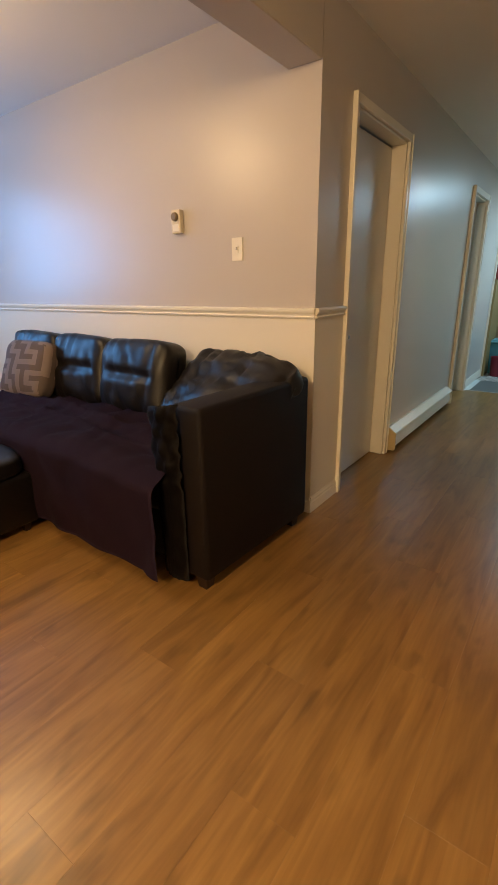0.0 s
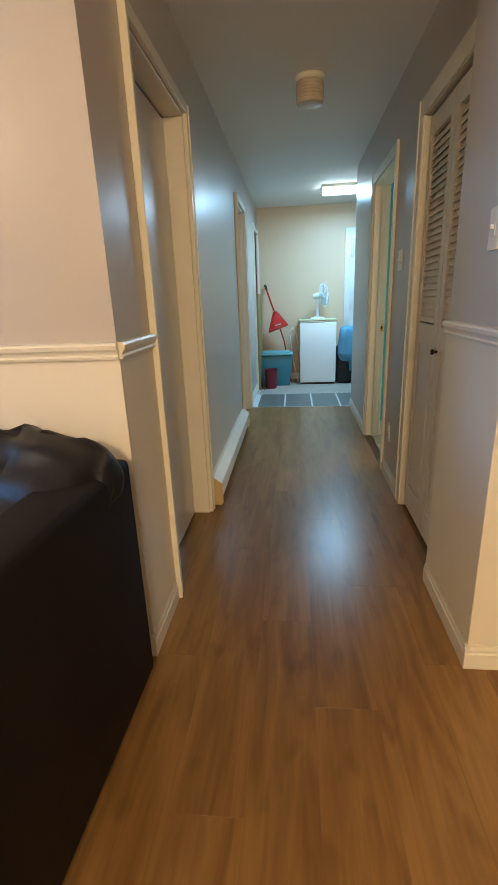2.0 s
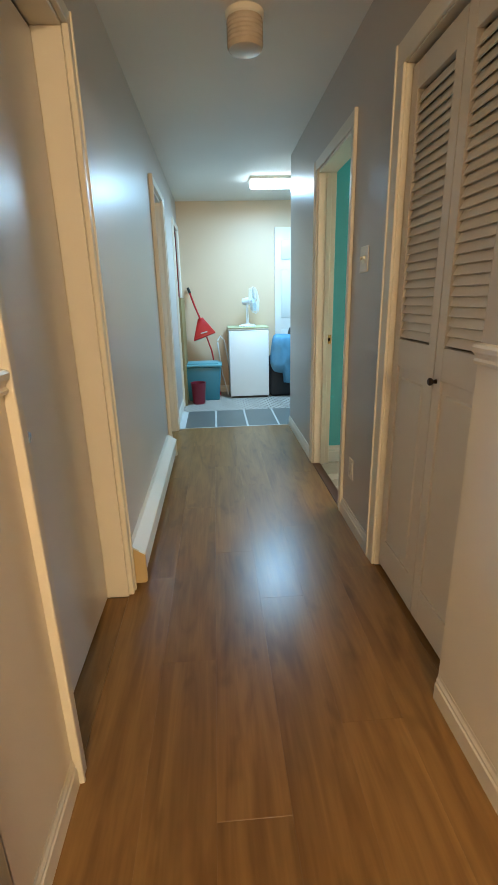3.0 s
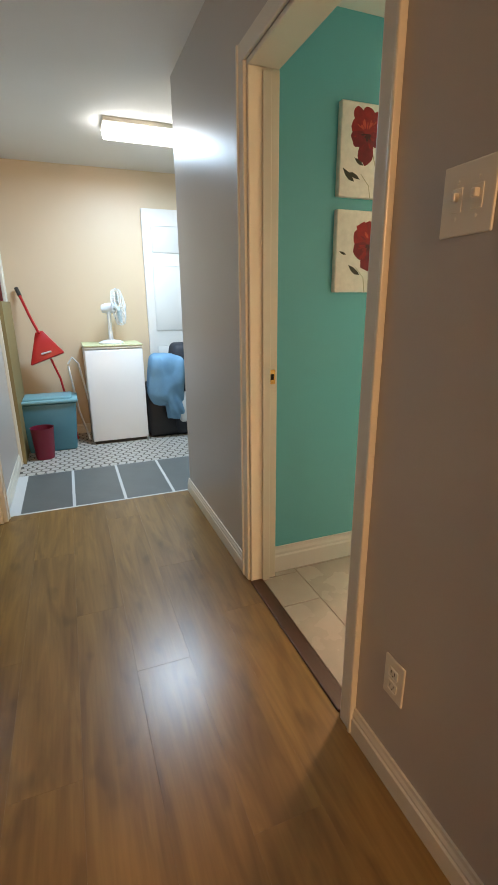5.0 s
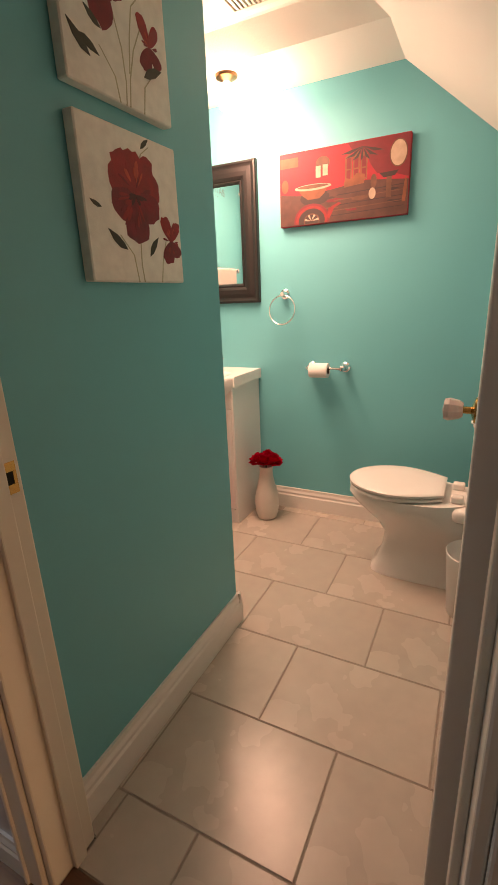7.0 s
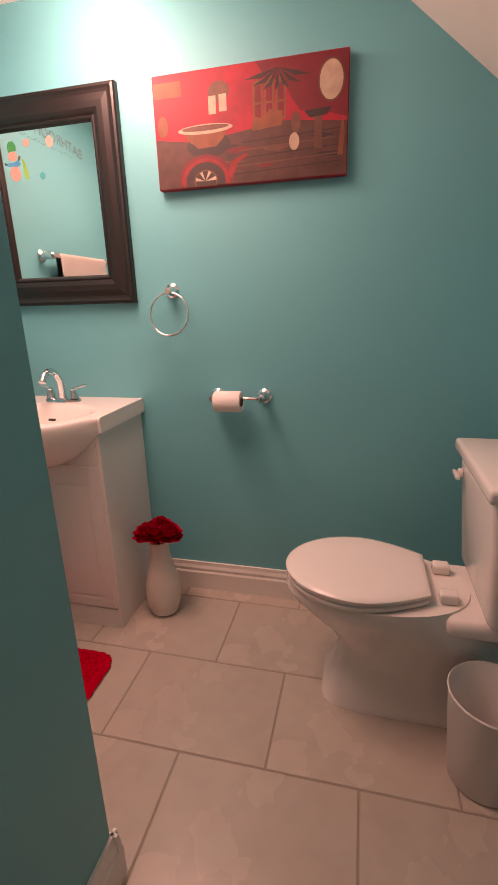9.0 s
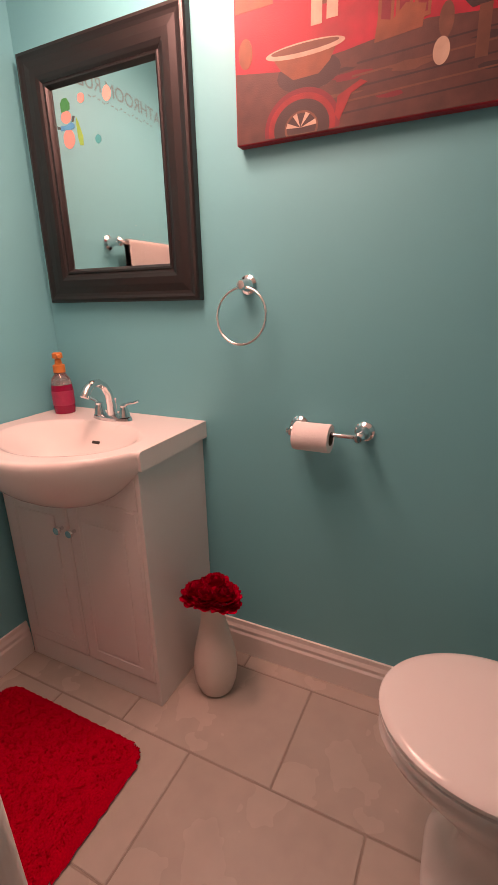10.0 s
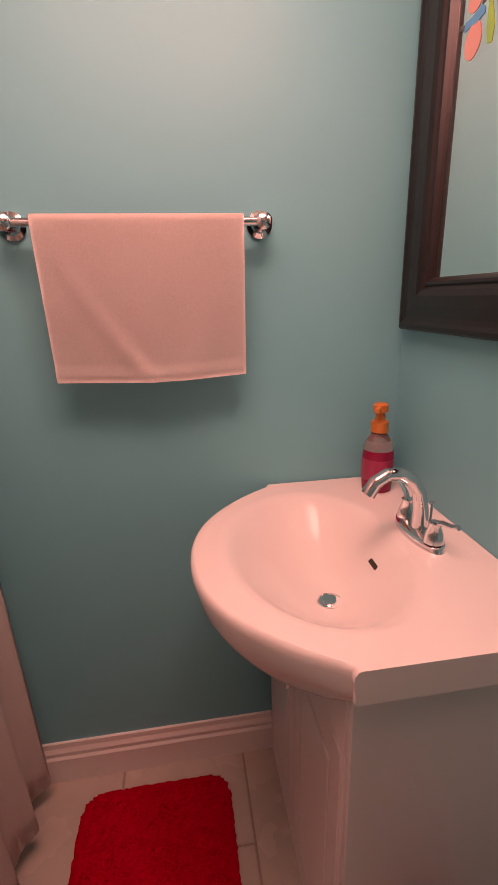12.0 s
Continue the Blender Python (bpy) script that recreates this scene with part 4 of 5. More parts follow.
def towel():
    bm = bmesh.new()
    W, n, r = 0.398, 56, 0.014
    prof = []
    for i in range(31):
        prof.append((-r - 0.004 * (1 - i / 30), -0.30 + 0.30 * i / 30, 1))
    for i in range(1, 8):
        a = math.pi * i / 8
        prof.append((-r * math.cos(a), r * math.sin(a), 0.3))
    for i in range(13):
        prof.append((r, -0.26 * i / 12, 0.5))
    rows = []
    for j, (y, z, amp) in enumerate(prof):
        row = []
        for i in range(n + 1):
            u = i / n
            drop = max(0.0, -z)
            pinch = drop / 0.3 * (0.008 * (1 - u) - 0.004 * u)
            sweep = math.exp(-((u - 0.08 - 0.42 * (drop / 0.3) ** 1.6) / 0.06) ** 2) + 0.6 * math.exp(-((u - 0.97 + 0.3 * (drop / 0.3) ** 2) / 0.05) ** 2)
            fold = amp * (drop / 0.3) * (0.006 * math.sin(u * 7.0 + 0.8) - 0.005 * sweep) - (0.0025 if -0.292 < z < -0.27 else 0)
            zz = z + (0.006 * (drop / 0.3) * math.sin(u * math.pi) * -1 if y < 0 else 0)
            row.append(bm.verts.new((u * W + pinch, min(y + (fold if y < 0 else 0) - 0.004, y + 0.008), zz)))
        rows.append(row)
    for a, b in zip(rows, rows[1:]):
        for i in range(n):
            bm.faces.new((a[i], a[i + 1], b[i + 1], b[i]))
    bmesh.ops.solidify(bm, geom=bm.faces[:], thickness=0.004)
    return bm


part("towel_cloth", towel(), TOWEL, tw, smooth="all")

# rug
rug = thing("bath_rug", "red shaggy bath rug on the tiled floor before the vanity", "bath rug", (1.383, 6.118, 0.001))


def shag():
    r = random.Random(3)
    bm = bmesh.new()
    hw, hl, cr = 0.195, 0.285, 0.05
    n, k = 150, 220
    body = []

    def inside(x, y, e=0.0):
        dx, dy = max(abs(x) - (hw - cr), 0), max(abs(y) - (hl - cr), 0)
        return math.hypot(dx, dy) <= cr + e

    g = {}
    nx, ny = 46, 66
    for i in range(nx + 1):
        for j in range(ny + 1):
            x, y = -hw - 0.005 + (2 * hw + 0.01) * i / nx, -hl - 0.005 + (2 * hl + 0.01) * j / ny
            if inside(x, y, 0.006):
                edge = 1 - max(0, (math.hypot(max(abs(x) - (hw - cr), 0), max(abs(y) - (hl - cr), 0)) - cr + 0.02) / 0.026) if not inside(x, y, -0.02) else 1
                g[i, j] = bm.verts.new((x + r.uniform(-0.002, 0.002), y + r.uniform(-0.002, 0.002), 0.004 + 0.014 * min(1, edge) + r.uniform(0, 0.004)))
    for i in range(nx):
        for j in range(ny):
            q = [(i, j), (i + 1, j), (i + 1, j + 1), (i, j + 1)]
            if all(c in g for c in q):
                bm.faces.new([g[c] for c in q])
    for f in range(16000):
        x, y = r.uniform(-hw, hw), r.uniform(-hl, hl)
        if not inside(x, y):
            continue
        a = r.uniform(0, 6.28)
        L = r.uniform(0.004, 0.008)
        ca, sa = math.cos(a), math.sin(a)
        w = 0.0018
        z = 0.014 if inside(x, y, -0.02) else 0.004
        v = [bm.verts.new(p) for p in ((x - w * sa, y + w * ca, z), (x + w * sa, y - w * ca, z), (x + L * 0.5 * ca, y + L * 0.5 * sa, z + 0.008), (x + L * ca, y + L * sa, z + 0.007))]
        bm.faces.new((v[0], v[1], v[3], v[2]))
    return bm


part("rug_body", shag(), REDP, rug, smooth="all")

# decals stuck on the mirror
DEC = [mat("green_vinyl", (0.02, 0.32, 0.10), 0.5), mat("pink_vinyl", (0.72, 0.36, 0.30), 0.5), mat("blue_vinyl", (0.05, 0.35, 0.62), 0.5), mat("lime_vinyl", (0.22, 0.50, 0.09), 0.5), mat("grey_vinyl", (0.10, 0.15, 0.15), 0.95, spec=0.0), mat("teal_vinyl", (0.02, 0.38, 0.40), 0.5)]
rs = random.Random(9)
MX = EX - 0.0075


def sticker(label, y, z, shapes):
    """Flat vinyl on the glass; shapes: name, outline in (a, b) with a to the right as seen, material, lift."""
    t = thing("mirror_sticker", label, "sticker", (MX, y, z), rz=-90)
    for name, pts, material, lift in shapes:
        pts = [(a * 1.2, b * 1.08) for a, b in pts]
        part(name, flat_shape(pts, 0, 0.0004 + lift), material, t)
    return t


sticker("cut-out figure sticker in pink, green, blue and lime on the mirror", 6.292, 1.728, [
    ("sticker_body", oval(0.0, -0.03, 0.019, 0.024, 20, jag=0.03, rnd=rs), DEC[1], 0), ("sticker_head", oval(-0.002, 0.022, 0.017, 0.015, 18), DEC[1], 0),
    ("sticker_hat", [(-0.016, 0.034), (0.012, 0.038), (0.014, 0.052), (0.006, 0.066), (-0.008, 0.066), (-0.016, 0.056)], DEC[0], 0.0001),
    ("sticker_bow", [(-0.024, -0.008), (-0.022, 0.004), (-0.004, 0.003), (0.014, 0.008), (0.022, 0.002), (0.022, -0.006), (0.006, -0.01), (-0.006, -0.008)], DEC[2], 0.0002),
    ("sticker_strap", [(0.014, 0.008), (0.02, 0.008), (0.026, 0.02), (0.02, 0.022)], DEC[4], 0.0003), ("sticker_strap", [(-0.034, -0.002), (-0.024, -0.004), (-0.024, 0.002), (-0.034, 0.006)], DEC[4], 0.0003),
    ("sticker_leaf", [(0.030, 0.018), (0.036, 0.004), (0.046, -0.03), (0.044, -0.052), (0.034, -0.05), (0.03, -0.03), (0.029, 0.0)], DEC[3], 0.0001)])
sticker("small round teal sticker on the mirror", 6.18, 1.68, [("sticker_shape", oval(0, 0, 0.009, 0.011, 14, jag=0.06, rnd=rs), DEC[5], 0)])
sticker("small pink spot sticker on the mirror", 6.23, 1.79, [("sticker_shape", oval(0, 0, 0.011, 0.012, 14, jag=0.06, rnd=rs), DEC[1], 0)])
sticker("larger pink spot sticker on the mirror", 6.133, 1.785, [("sticker_shape", oval(0, 0, 0.013, 0.018, 14, jag=0.06, rnd=rs), DEC[1], 0)])


LETTER = mat("grey_wall_lettering", (0.16, 0.26, 0.27), 0.8, spec=0.1)


def writing(body, m, size, width, label, arc=0.0):
    """Thin flat lettering on a wall, its line slightly arched."""
    c = bpy.data.curves.new("wall_lettering", "FONT")
    c.body, c.size, c.extrude = body, size, 0.0003
    ob = new("wall_lettering", c)
    me = bpy.data.meshes.new_from_object(ob)
    bpy.data.objects.remove(ob)
    k = width / max(v.co.x for v in me.vertices)
    for v in me.vertices:
        v.co.x *= k
        v.co.y -= arc * (v.co.x / width - 0.5) ** 2 * 4
    me.materials.clear()
    me.materials.append(LETTER)
    o = new("wall_lettering", me)
    o.matrix_world = m
    return tagged(o, label, "wall lettering")


writing("BATHROOM RULES", pose(1.262, 6.4785, 1.965, 90), 0.066, 0.58, "grey vinyl words bathroom rules on the turquoise wall above the towel", 0.02)
st = thing("wall_sticker", "row of faint small grey script on the turquoise wall", "sticker", (1.36, 6.479, 1.93))
for i in range(16):
    x = i * 0.024
    part("script_stroke", flat_shape([(x, 0.006 * (i % 3)), (x + 0.014, 0.004), (x + 0.015, 0.007), (x, 0.004 + 0.006 * (i % 3))], 0, 0.0006), LETTER, st)


# toilet
def ellipse_ring(bm, cx, cy, rx, ryf, ryb, z, n=40):
    out = []
    for i in range(n):
        a = 2 * math.pi * i / n
        s = math.sin(a)
        out.append(bm.verts.new((cx + rx * math.cos(a) * (1 - 0.06 * max(0, s)), cy + (ryf if s > 0 else ryb) * s, z)))
    return out


def loft(rings_spec, n=40, cap=True):
    bm = bmesh.new()
    rings = [ellipse_ring(bm, *s, n) for s in rings_spec]
    for a, b in zip(rings, rings[1:]):
        for i in range(n):
            bm.faces.new((a[i], a[(i + 1) % n], b[(i + 1) % n], b[i]))
    if cap:
        bm.faces.new(rings[0])
        bm.faces.new(rings[-1])
    return bm


TX = 1.655
toi = thing("toilet", "white porcelain toilet with its seat lid closed", "toilet", (TX, 4.445, 0))
def blend_ring(bm, hw, y0, y1, z, p, n=48):
    """A closed outline between a rounded box (large p) and an oval (p 2)."""
    out = []
    for i in range(n):
        a = 2 * math.pi * i / n
        c, s_ = math.cos(a), math.sin(a)
        k = (abs(c) ** p + abs(s_) ** p) ** (-1 / p)
        out.append(bm.verts.new((hw * c * k, (y0 + y1) / 2 + (y1 - y0) / 2 * s_ * k, z)))
    return out


bm = bmesh.new()
rings = [blend_ring(bm, *r) for r in ((0.135, 0.07, 0.655, 0.0, 5), (0.133, 0.072, 0.65, 0.02, 5), (0.118, 0.08, 0.628, 0.05, 5), (0.108, 0.085, 0.605, 0.13, 4.5), (0.112, 0.09, 0.60, 0.19, 4), (0.128, 0.12, 0.635, 0.245, 3.2),
         (0.150, 0.16, 0.70, 0.295, 2.6), (0.168, 0.20, 0.755, 0.34, 2.3), (0.175, 0.23, 0.775, 0.37, 2.2), (0.172, 0.235, 0.77, 0.392, 2.2))]
for a, c in zip(rings, rings[1:]):
    for i in range(48):
        bm.faces.new((a[i], a[(i + 1) % 48], c[(i + 1) % 48], c[i]))
bm.faces.new(rings[0])
bm.faces.new(rings[-1])
part("toilet_bowl", bm, PORC, toi, smooth=True)
part("tank_shelf", rbox(-0.155, 0.155, 0.03, 0.32, 0.325, 0.386, 0.025, 4), PORC, toi, smooth=True)
def egg(spec):
    """Stacked lid outlines, straight and narrow at the back, round in front: (grow, z)."""
    bm = bmesh.new()
    rings = []
    for g, z in spec:
        pts = []
        for i in range(37):
            a = -math.pi / 2 + math.pi * i / 36
            y, w = 0.555 + (0.222 + g) * math.cos(a), (0.181 + g) * math.sin(a)
            pts.append((-w, y))
        side = []
        for i in range(1, 11):
            t = i / 10
            side.append((0.181 + g - (0.076) * (t ** 1.7), 0.555 - (0.198 + g) * t))
        pts = pts + [(-x, y) for x, y in side] + [(x, y) for x, y in reversed(side)]
        rings.append([bm.verts.new((x, y, z)) for x, y in pts])
    n = len(rings[0])
    for a, c in zip(rings, rings[1:]):
        for i in range(n):
            bm.faces.new((a[i], a[(i + 1) % n], c[(i + 1) % n], c[i]))
    bm.faces.new(rings[0])
    bm.faces.new(rings[-1])
    return bm


part("toilet_seat", egg([(-0.008, 0.394), (-0.002, 0.398), (-0.002, 0.409), (-0.008, 0.413)]), PORC, toi, smooth=True)
part("seat_lid", egg([(-0.008, 0.415), (0.0, 0.419), (0.001, 0.429), (-0.004, 0.434), (-0.018, 0.4375), (-0.08, 0.439)]), PORC, toi, smooth=True)
for s in (-1, 1):
    part("hinge", rbox(s * 0.075 - 0.02, s * 0.075 + 0.02, 0.28, 0.33, 0.392, 0.425, 0.008, 3), PORC, toi, smooth=True)
tk = part("tank", rbox(-0.205, 0.205, 0.0, 0.26, 0.38, 0.755, 0.03, 4), PORC, toi, smooth=True)
for v in tk.data.vertices:
    f = (0.755 - v.co.z) / 0.375
    v.co.x *= 1 - 0.10 * f
    if v.co.y > 0.1:
        v.co.y -= 0.035 * f
part("tank_lid", rbox(-0.218, 0.218, -0.005, 0.275, 0.755, 0.795, 0.012, 3), PORC, toi, smooth=True)
part("flush_lever", join(lathe([(0, 0), (0.014, 0), (0.012, 0.012), (0, 0.014)], 16, pose(0.15, 0.258, 0.70, -90)), rbox(0.10, 0.165, 0.272, 0.284, 0.692, 0.706, 0.004, 2)), PORC, toi, smooth=True)

wb = thing("waste_bin", "small white plastic waste bin beside the toilet", "waste bin", (1.395, 4.66, 0))
part("bin_body", lathe([(0, 0.004), (0, 0), (0.085, 0), (0.088, 0.004), (0.106, 0.262), (0.109, 0.27), (0.106, 0.274), (0.103, 0.27), (0.085, 0.012), (0, 0.012)], 36), mat("white_plastic", (0.74, 0.72, 0.70), 0.35), wb, smooth=True)

# shower curtain and tray
CURT = mat("white_shower_curtain", (0.86, 0.81, 0.77), 0.6, var=0.03, bump=0.2, bscale=200)
rod = thing("curtain_rod", "white shower curtain rod between the walls", "curtain rod", (1.03, 5.59, 2.0))
part("rod", tube([(0, 0.0, 0), (0, 0.89, 0)], 0.012, 16), PLATE, rod, smooth=True)
cu = thing("shower_curtain", "plain white shower curtain hanging from its rod in soft folds", "shower curtain", (1.05, 5.62, 0))


def drape(length, z0, z1, amp, waves, seed, nx=90, nz=26, flare=0.0):
    r = random.Random(seed)
    ph = [r.uniform(0, 6.28) for _ in range(4)]
    bm = bmesh.new()
    rows = []
    for j in range(nz + 1):
        t = j / nz
        z = z1 + (z0 - z1) * t
        row = []
        for i in range(nx + 1):
            u = i / nx
            a = amp * (0.6 + 0.4 * t) * (math.sin(2 * math.pi * waves * u + ph[0] + 0.5 * math.sin(3 * t + ph[1])) + 0.35 * math.sin(2 * math.pi * waves * 2.3 * u + ph[2] + 1.2 * t))
            hem = 0.012 * math.sin(2 * math.pi * waves * u + ph[3]) * (t == 1)
            row.append(bm.verts.new((a + flare * t * t, u * length, z + hem)))
        rows.append(row)
    for a, b in zip(rows, rows[1:]):
        for i in range(nx):
            bm.faces.new((a[i], a[i + 1], b[i + 1], b[i]))
    bmesh.ops.solidify(bm, geom=bm.faces[:], thickness=0.0015)
    return bm


part("curtain_cloth", drape(0.79, 0.07, 1.985, 0.022, 6, 4, flare=0.03), CURT, cu, smooth="all")
for i in range(8):
    part("curtain_ring", tube([(-0.02 + 0.018 * math.cos(a), 0.05 + i * 0.1, 1.998 + 0.018 * math.sin(a)) for a in [2 * math.pi * k / 14 for k in range(14)]], 0.002, 6, True), CHROME, cu)
tray = thing("shower_tray", "white shower tray behind the curtain", "shower tray", (0.131, 5.591, 0))
part("tray", join(rbox(0, 0.86, 0, 0.888, 0, 0.03, 0.004), rbox(0, 0.04, 0, 0.888, 0.028, 0.11, 0.01), rbox(0.80, 0.86, 0, 0.888, 0.028, 0.11, 0.01), rbox(0.04, 0.80, 0, 0.04, 0.028, 0.11, 0.01), rbox(0.04, 0.80, 0.848, 0.888, 0.028, 0.11, 0.01)), PORC, tray)


# ---- living room ----
def sag_cushion(w, d, h, r=0.05, puff=0.03, seed=0, crease=0.0, wrinkle=0.008, rumple=0.0, m=None):
    """A stuffed cushion: w along x, d along y (thickness), h along z, its base at z 0."""
    rr = random.Random(seed)
    bm = bmesh.new()
    bmesh.ops.create_cube(bm, size=1)
    bmesh.ops.subdivide_edges(bm, edges=bm.edges[:], cuts=21, use_grid_fill=True)
    off = rr.uniform(0, 50)
    for v in bm.verts:
        c = v.co * 2
        # superellipsoid-like rounding
        k = 6.0
        l = (abs(c.x) ** k + abs(c.y) ** k + abs(c.z) ** k) ** (1 / k)
        c = c / max(l, 1e-6) * max(abs(c.x), abs(c.y), abs(c.z))
        bx, bz = 1 - c.x * c.x, 1 - c.z * c.z
        p = Vector((c.x * w / 2, c.y * d / 2 + (puff * bx * bz) * (1 if c.y > 0 else -1) * abs(c.y), (c.z + 1) * h / 2))
        nz = noise.noise(Vector((p.x * 5 + off, p.y * 4, p.z * 5)))
        wr = noise.noise(Vector((p.x * 16 + off, p.y * 7, p.z * 9 + 3)))
        wk = 1 - abs(noise.noise(Vector((p.x * 7 + off, p.z * 3.2 + p.x * 4, off)))) * 4
        p.y += 0.012 * nz + 0.007 * wr - (wrinkle * max(0.0, wk) * (1 if c.y > 0 else -1))
        p.z += 0.010 * nz * (c.z + 1) / 2
        if rumple:
            ridge = 1 - abs(noise.noise(Vector((p.x * 6 + p.z * 5 + off, p.x * 3 - p.z * 9, off + 7)))) * 3.2
            p.y += (rumple * max(0.0, ridge) + 0.5 * rumple * noise.noise(Vector((p.x * 24, p.z * 11, off)))) * (1 if c.y > 0 else -1)
            p.z += 0.8 * rumple * noise.noise(Vector((p.x * 10 + off, 2, 3))) * (c.z + 1)
        if crease and c.y < -0.3:
            p.y += crease * math.exp(-((c.z - 0.05) / 0.11) ** 2) * max(0, 1 - (abs(c.x) / 0.75) ** 4)
        v.co = p
    if m is not None:
        bmesh.ops.transform(bm, matrix=m, verts=bm.verts[:])
    return bm


sofa = thing("sofa", "black leather sofa with loose back cushions and a dark throw", "sofa", (-1.112, 2.59, 0), rz=-1.8)
SL = 2.55
part("arm", rbox(-0.17, 0, -0.80, 0.0, 0.06, 0.82, 0.022, 3), ARMF, sofa, smooth=True)
part("sofa_base", rbox(-SL, -0.165, -0.77, 0.0, 0.06, 0.30, 0.02, 3), ARMF, sofa, smooth=True)
part("sofa_back", rbox(-SL, -0.165, -0.16, 0.0, 0.28, 0.74, 0.03, 3), LEATHER, sofa, smooth=True)
for i in range(2):
    part("seat_cushion", sag_cushion(1.16, 0.66, 0.20, puff=0.01, seed=20 + i, m=pose(-0.76 - 1.17 * i, -0.48, 0.285)), LEATHER, sofa, smooth="all")
for i in range(1, 4):
    part("back_cushion", sag_cushion(0.615, 0.21, 0.46, puff=0.04, seed=i + 1, crease=0.04, wrinkle=0.014, m=pose(-0.53 - 0.585 * i, -0.20, 0.50, -13, 0, 0)), LEATHER, sofa, smooth="all")
part("corner_cushion", sag_cushion(0.84, 0.17, 0.52, puff=0.035, seed=11, crease=0.02, wrinkle=0.03, rumple=0.016, m=pose(-0.475, -0.34, 0.545) @ pose(0, 0, 0, 0, 0, -14) @ pose(0, 0, 0, -52)), LEATHER, sofa, "crumpled black leather cushion slumped over the arm", smooth="all")
for x, y in ((-0.06, -0.75), (-0.06, -0.06), (-SL + 0.08, -0.76), (-SL + 0.08, -0.06)):
    part("leg", lathe([(0, 0), (0.032, 0), (0.046, 0.075), (0, 0.075)], 4, pose(x, y, 0, 0, 0, 45)), mat("dark_leg_wood", (0.02, 0.01, 0.008), 0.4), sofa)


def throw_cloth():
    bm = bmesh.new()
    nx, nz = 90, 44
    rows = []
    for j in range(nz + 1):
        t = j / nz * 1.13
        row = []
        for i in range(nx + 1):
            u = i / nx
            x = -0.172 - u * 2.2
            if t < 0.55:
                y, z = -0.27 - t * 1.02, 0.515
            else:
                s = t - 0.55
                a = min(s / 0.12, 1) * math.pi / 2
                y = -0.27 - 0.55 * 1.02 - 0.05 * math.sin(a)
                z = 0.515 - 0.05 * (1 - math.cos(a)) - max(0, s - 0.12) * 0.86
            w = noise.noise(Vector((x * 3.2, y * 4 + z * 3, 1.7))) * 0.026 + noise.noise(Vector((x * 9, y * 5, z * 6))) * 0.009
            fold = 0.009 * math.sin(x * 19 + 2 * noise.noise(Vector((x * 2, 0, 0)))) * max(0.0, min(1.0, (t - 0.62) * 4))
            if t < 0.55:
                z += abs(w) * 1.8 + 0.012
                z += 0.034 * max(0, 1 - abs(y + 0.45 + 0.05 * math.sin(x * 5)) / 0.035) + 0.028 * max(0, 1 - abs(y + 0.62 - 0.06 * math.sin(x * 4 + 1)) / 0.03) + 0.016 * max(0, 1 - abs(math.sin(x * 5 + y * 3)) / 0.12)
            y -= 0.012 + (abs(w) + fold + 0.014 if t >= 0.55 else 0)
            row.append(bm.verts.new((x, y, max(z, 0.012 + 0.01 * math.sin(x * 13)))))
        rows.append(row)
    for a, b in zip(rows, rows[1:]):
        for i in range(nx):
            bm.faces.new((a[i], a[i + 1], b[i + 1], b[i]))
    bmesh.ops.solidify(bm, geom=bm.faces[:], thickness=0.006)
    return bm


throw = thing("sofa_throw", "rumpled dark purple-brown throw over the sofa seat, hanging down", "throw", (-1.112, 2.59, 0), rz=-1.8)
part("throw_cloth", throw_cloth(), SHEET, throw, smooth="all")
hang = thing("leather_cover", "dark leather cover hanging in gathers over the sofa's front corner", "sofa cover", (-1.112, 2.59, 0), rz=-1.8)
bm = bmesh.new()
rows = []
for j in range(31):
    t = j / 30
    row = []
    for i in range(13):
        u = i / 12
        a = 0.02 * math.sin(j * 1.15) * (1 - 0.5 * u) * (1 if t < 0.45 else 0.25) + 0.008 * math.sin(u * 14)
        row.append(bm.verts.new((-0.10 - u * (0.17 - 0.03 * t), -0.808 - 0.02 * math.sin(u * math.pi) - abs(a), 0.80 - 0.76 * t + 0.03 * (1 - t) * (1 - u))))
    rows.append(row)
for a, b in zip(rows, rows[1:]):
    for i in range(12):
        bm.faces.new((a[i], a[i + 1], b[i + 1], b[i]))
bmesh.ops.solidify(bm, geom=bm.faces[:], thickness=0.01)
part("cover_cloth", bm, ARMF, hang, smooth="all")

PILP = mat("brown_pattern_cloth", (0.09, 0.065, 0.055), 0.9, var=0.2, bump=0.6, bscale=400)
PILL = mat("taupe_pattern_cloth", (0.17, 0.13, 0.12), 0.9, var=0.2, bump=0.6, bscale=400)
pil = thing("throw_pillow", "brown throw pillow with a taupe geometric pattern on the sofa", "pillow", (-3.18, 2.22, 0.53), rz=12)
bm = sag_cushion(0.44, 0.12, 0.40, puff=0.035, seed=31)
MAZE = ("11110111110", "10010100010", "10110101110", "10100101000", "11101101111", "00101000001", "11101111101", "10001000101", "10111011101", "10100010001", "11101110111")
for f in bm.faces:
    c = f.calc_center_median()
    if abs(c.y) > 0.02:
        i, j = int((c.x + 0.22) / 0.04), int(c.z / 0.0365)
        if 0 <= i < 11 and 0 <= j < 11 and MAZE[j][i] == "1":
            f.material_index = 1
bmesh.ops.transform(bm, matrix=pose(0, 0, 0, -22), verts=bm.verts[:])
part("pillow_body", bm, [PILP, PILL], pil, smooth="all")

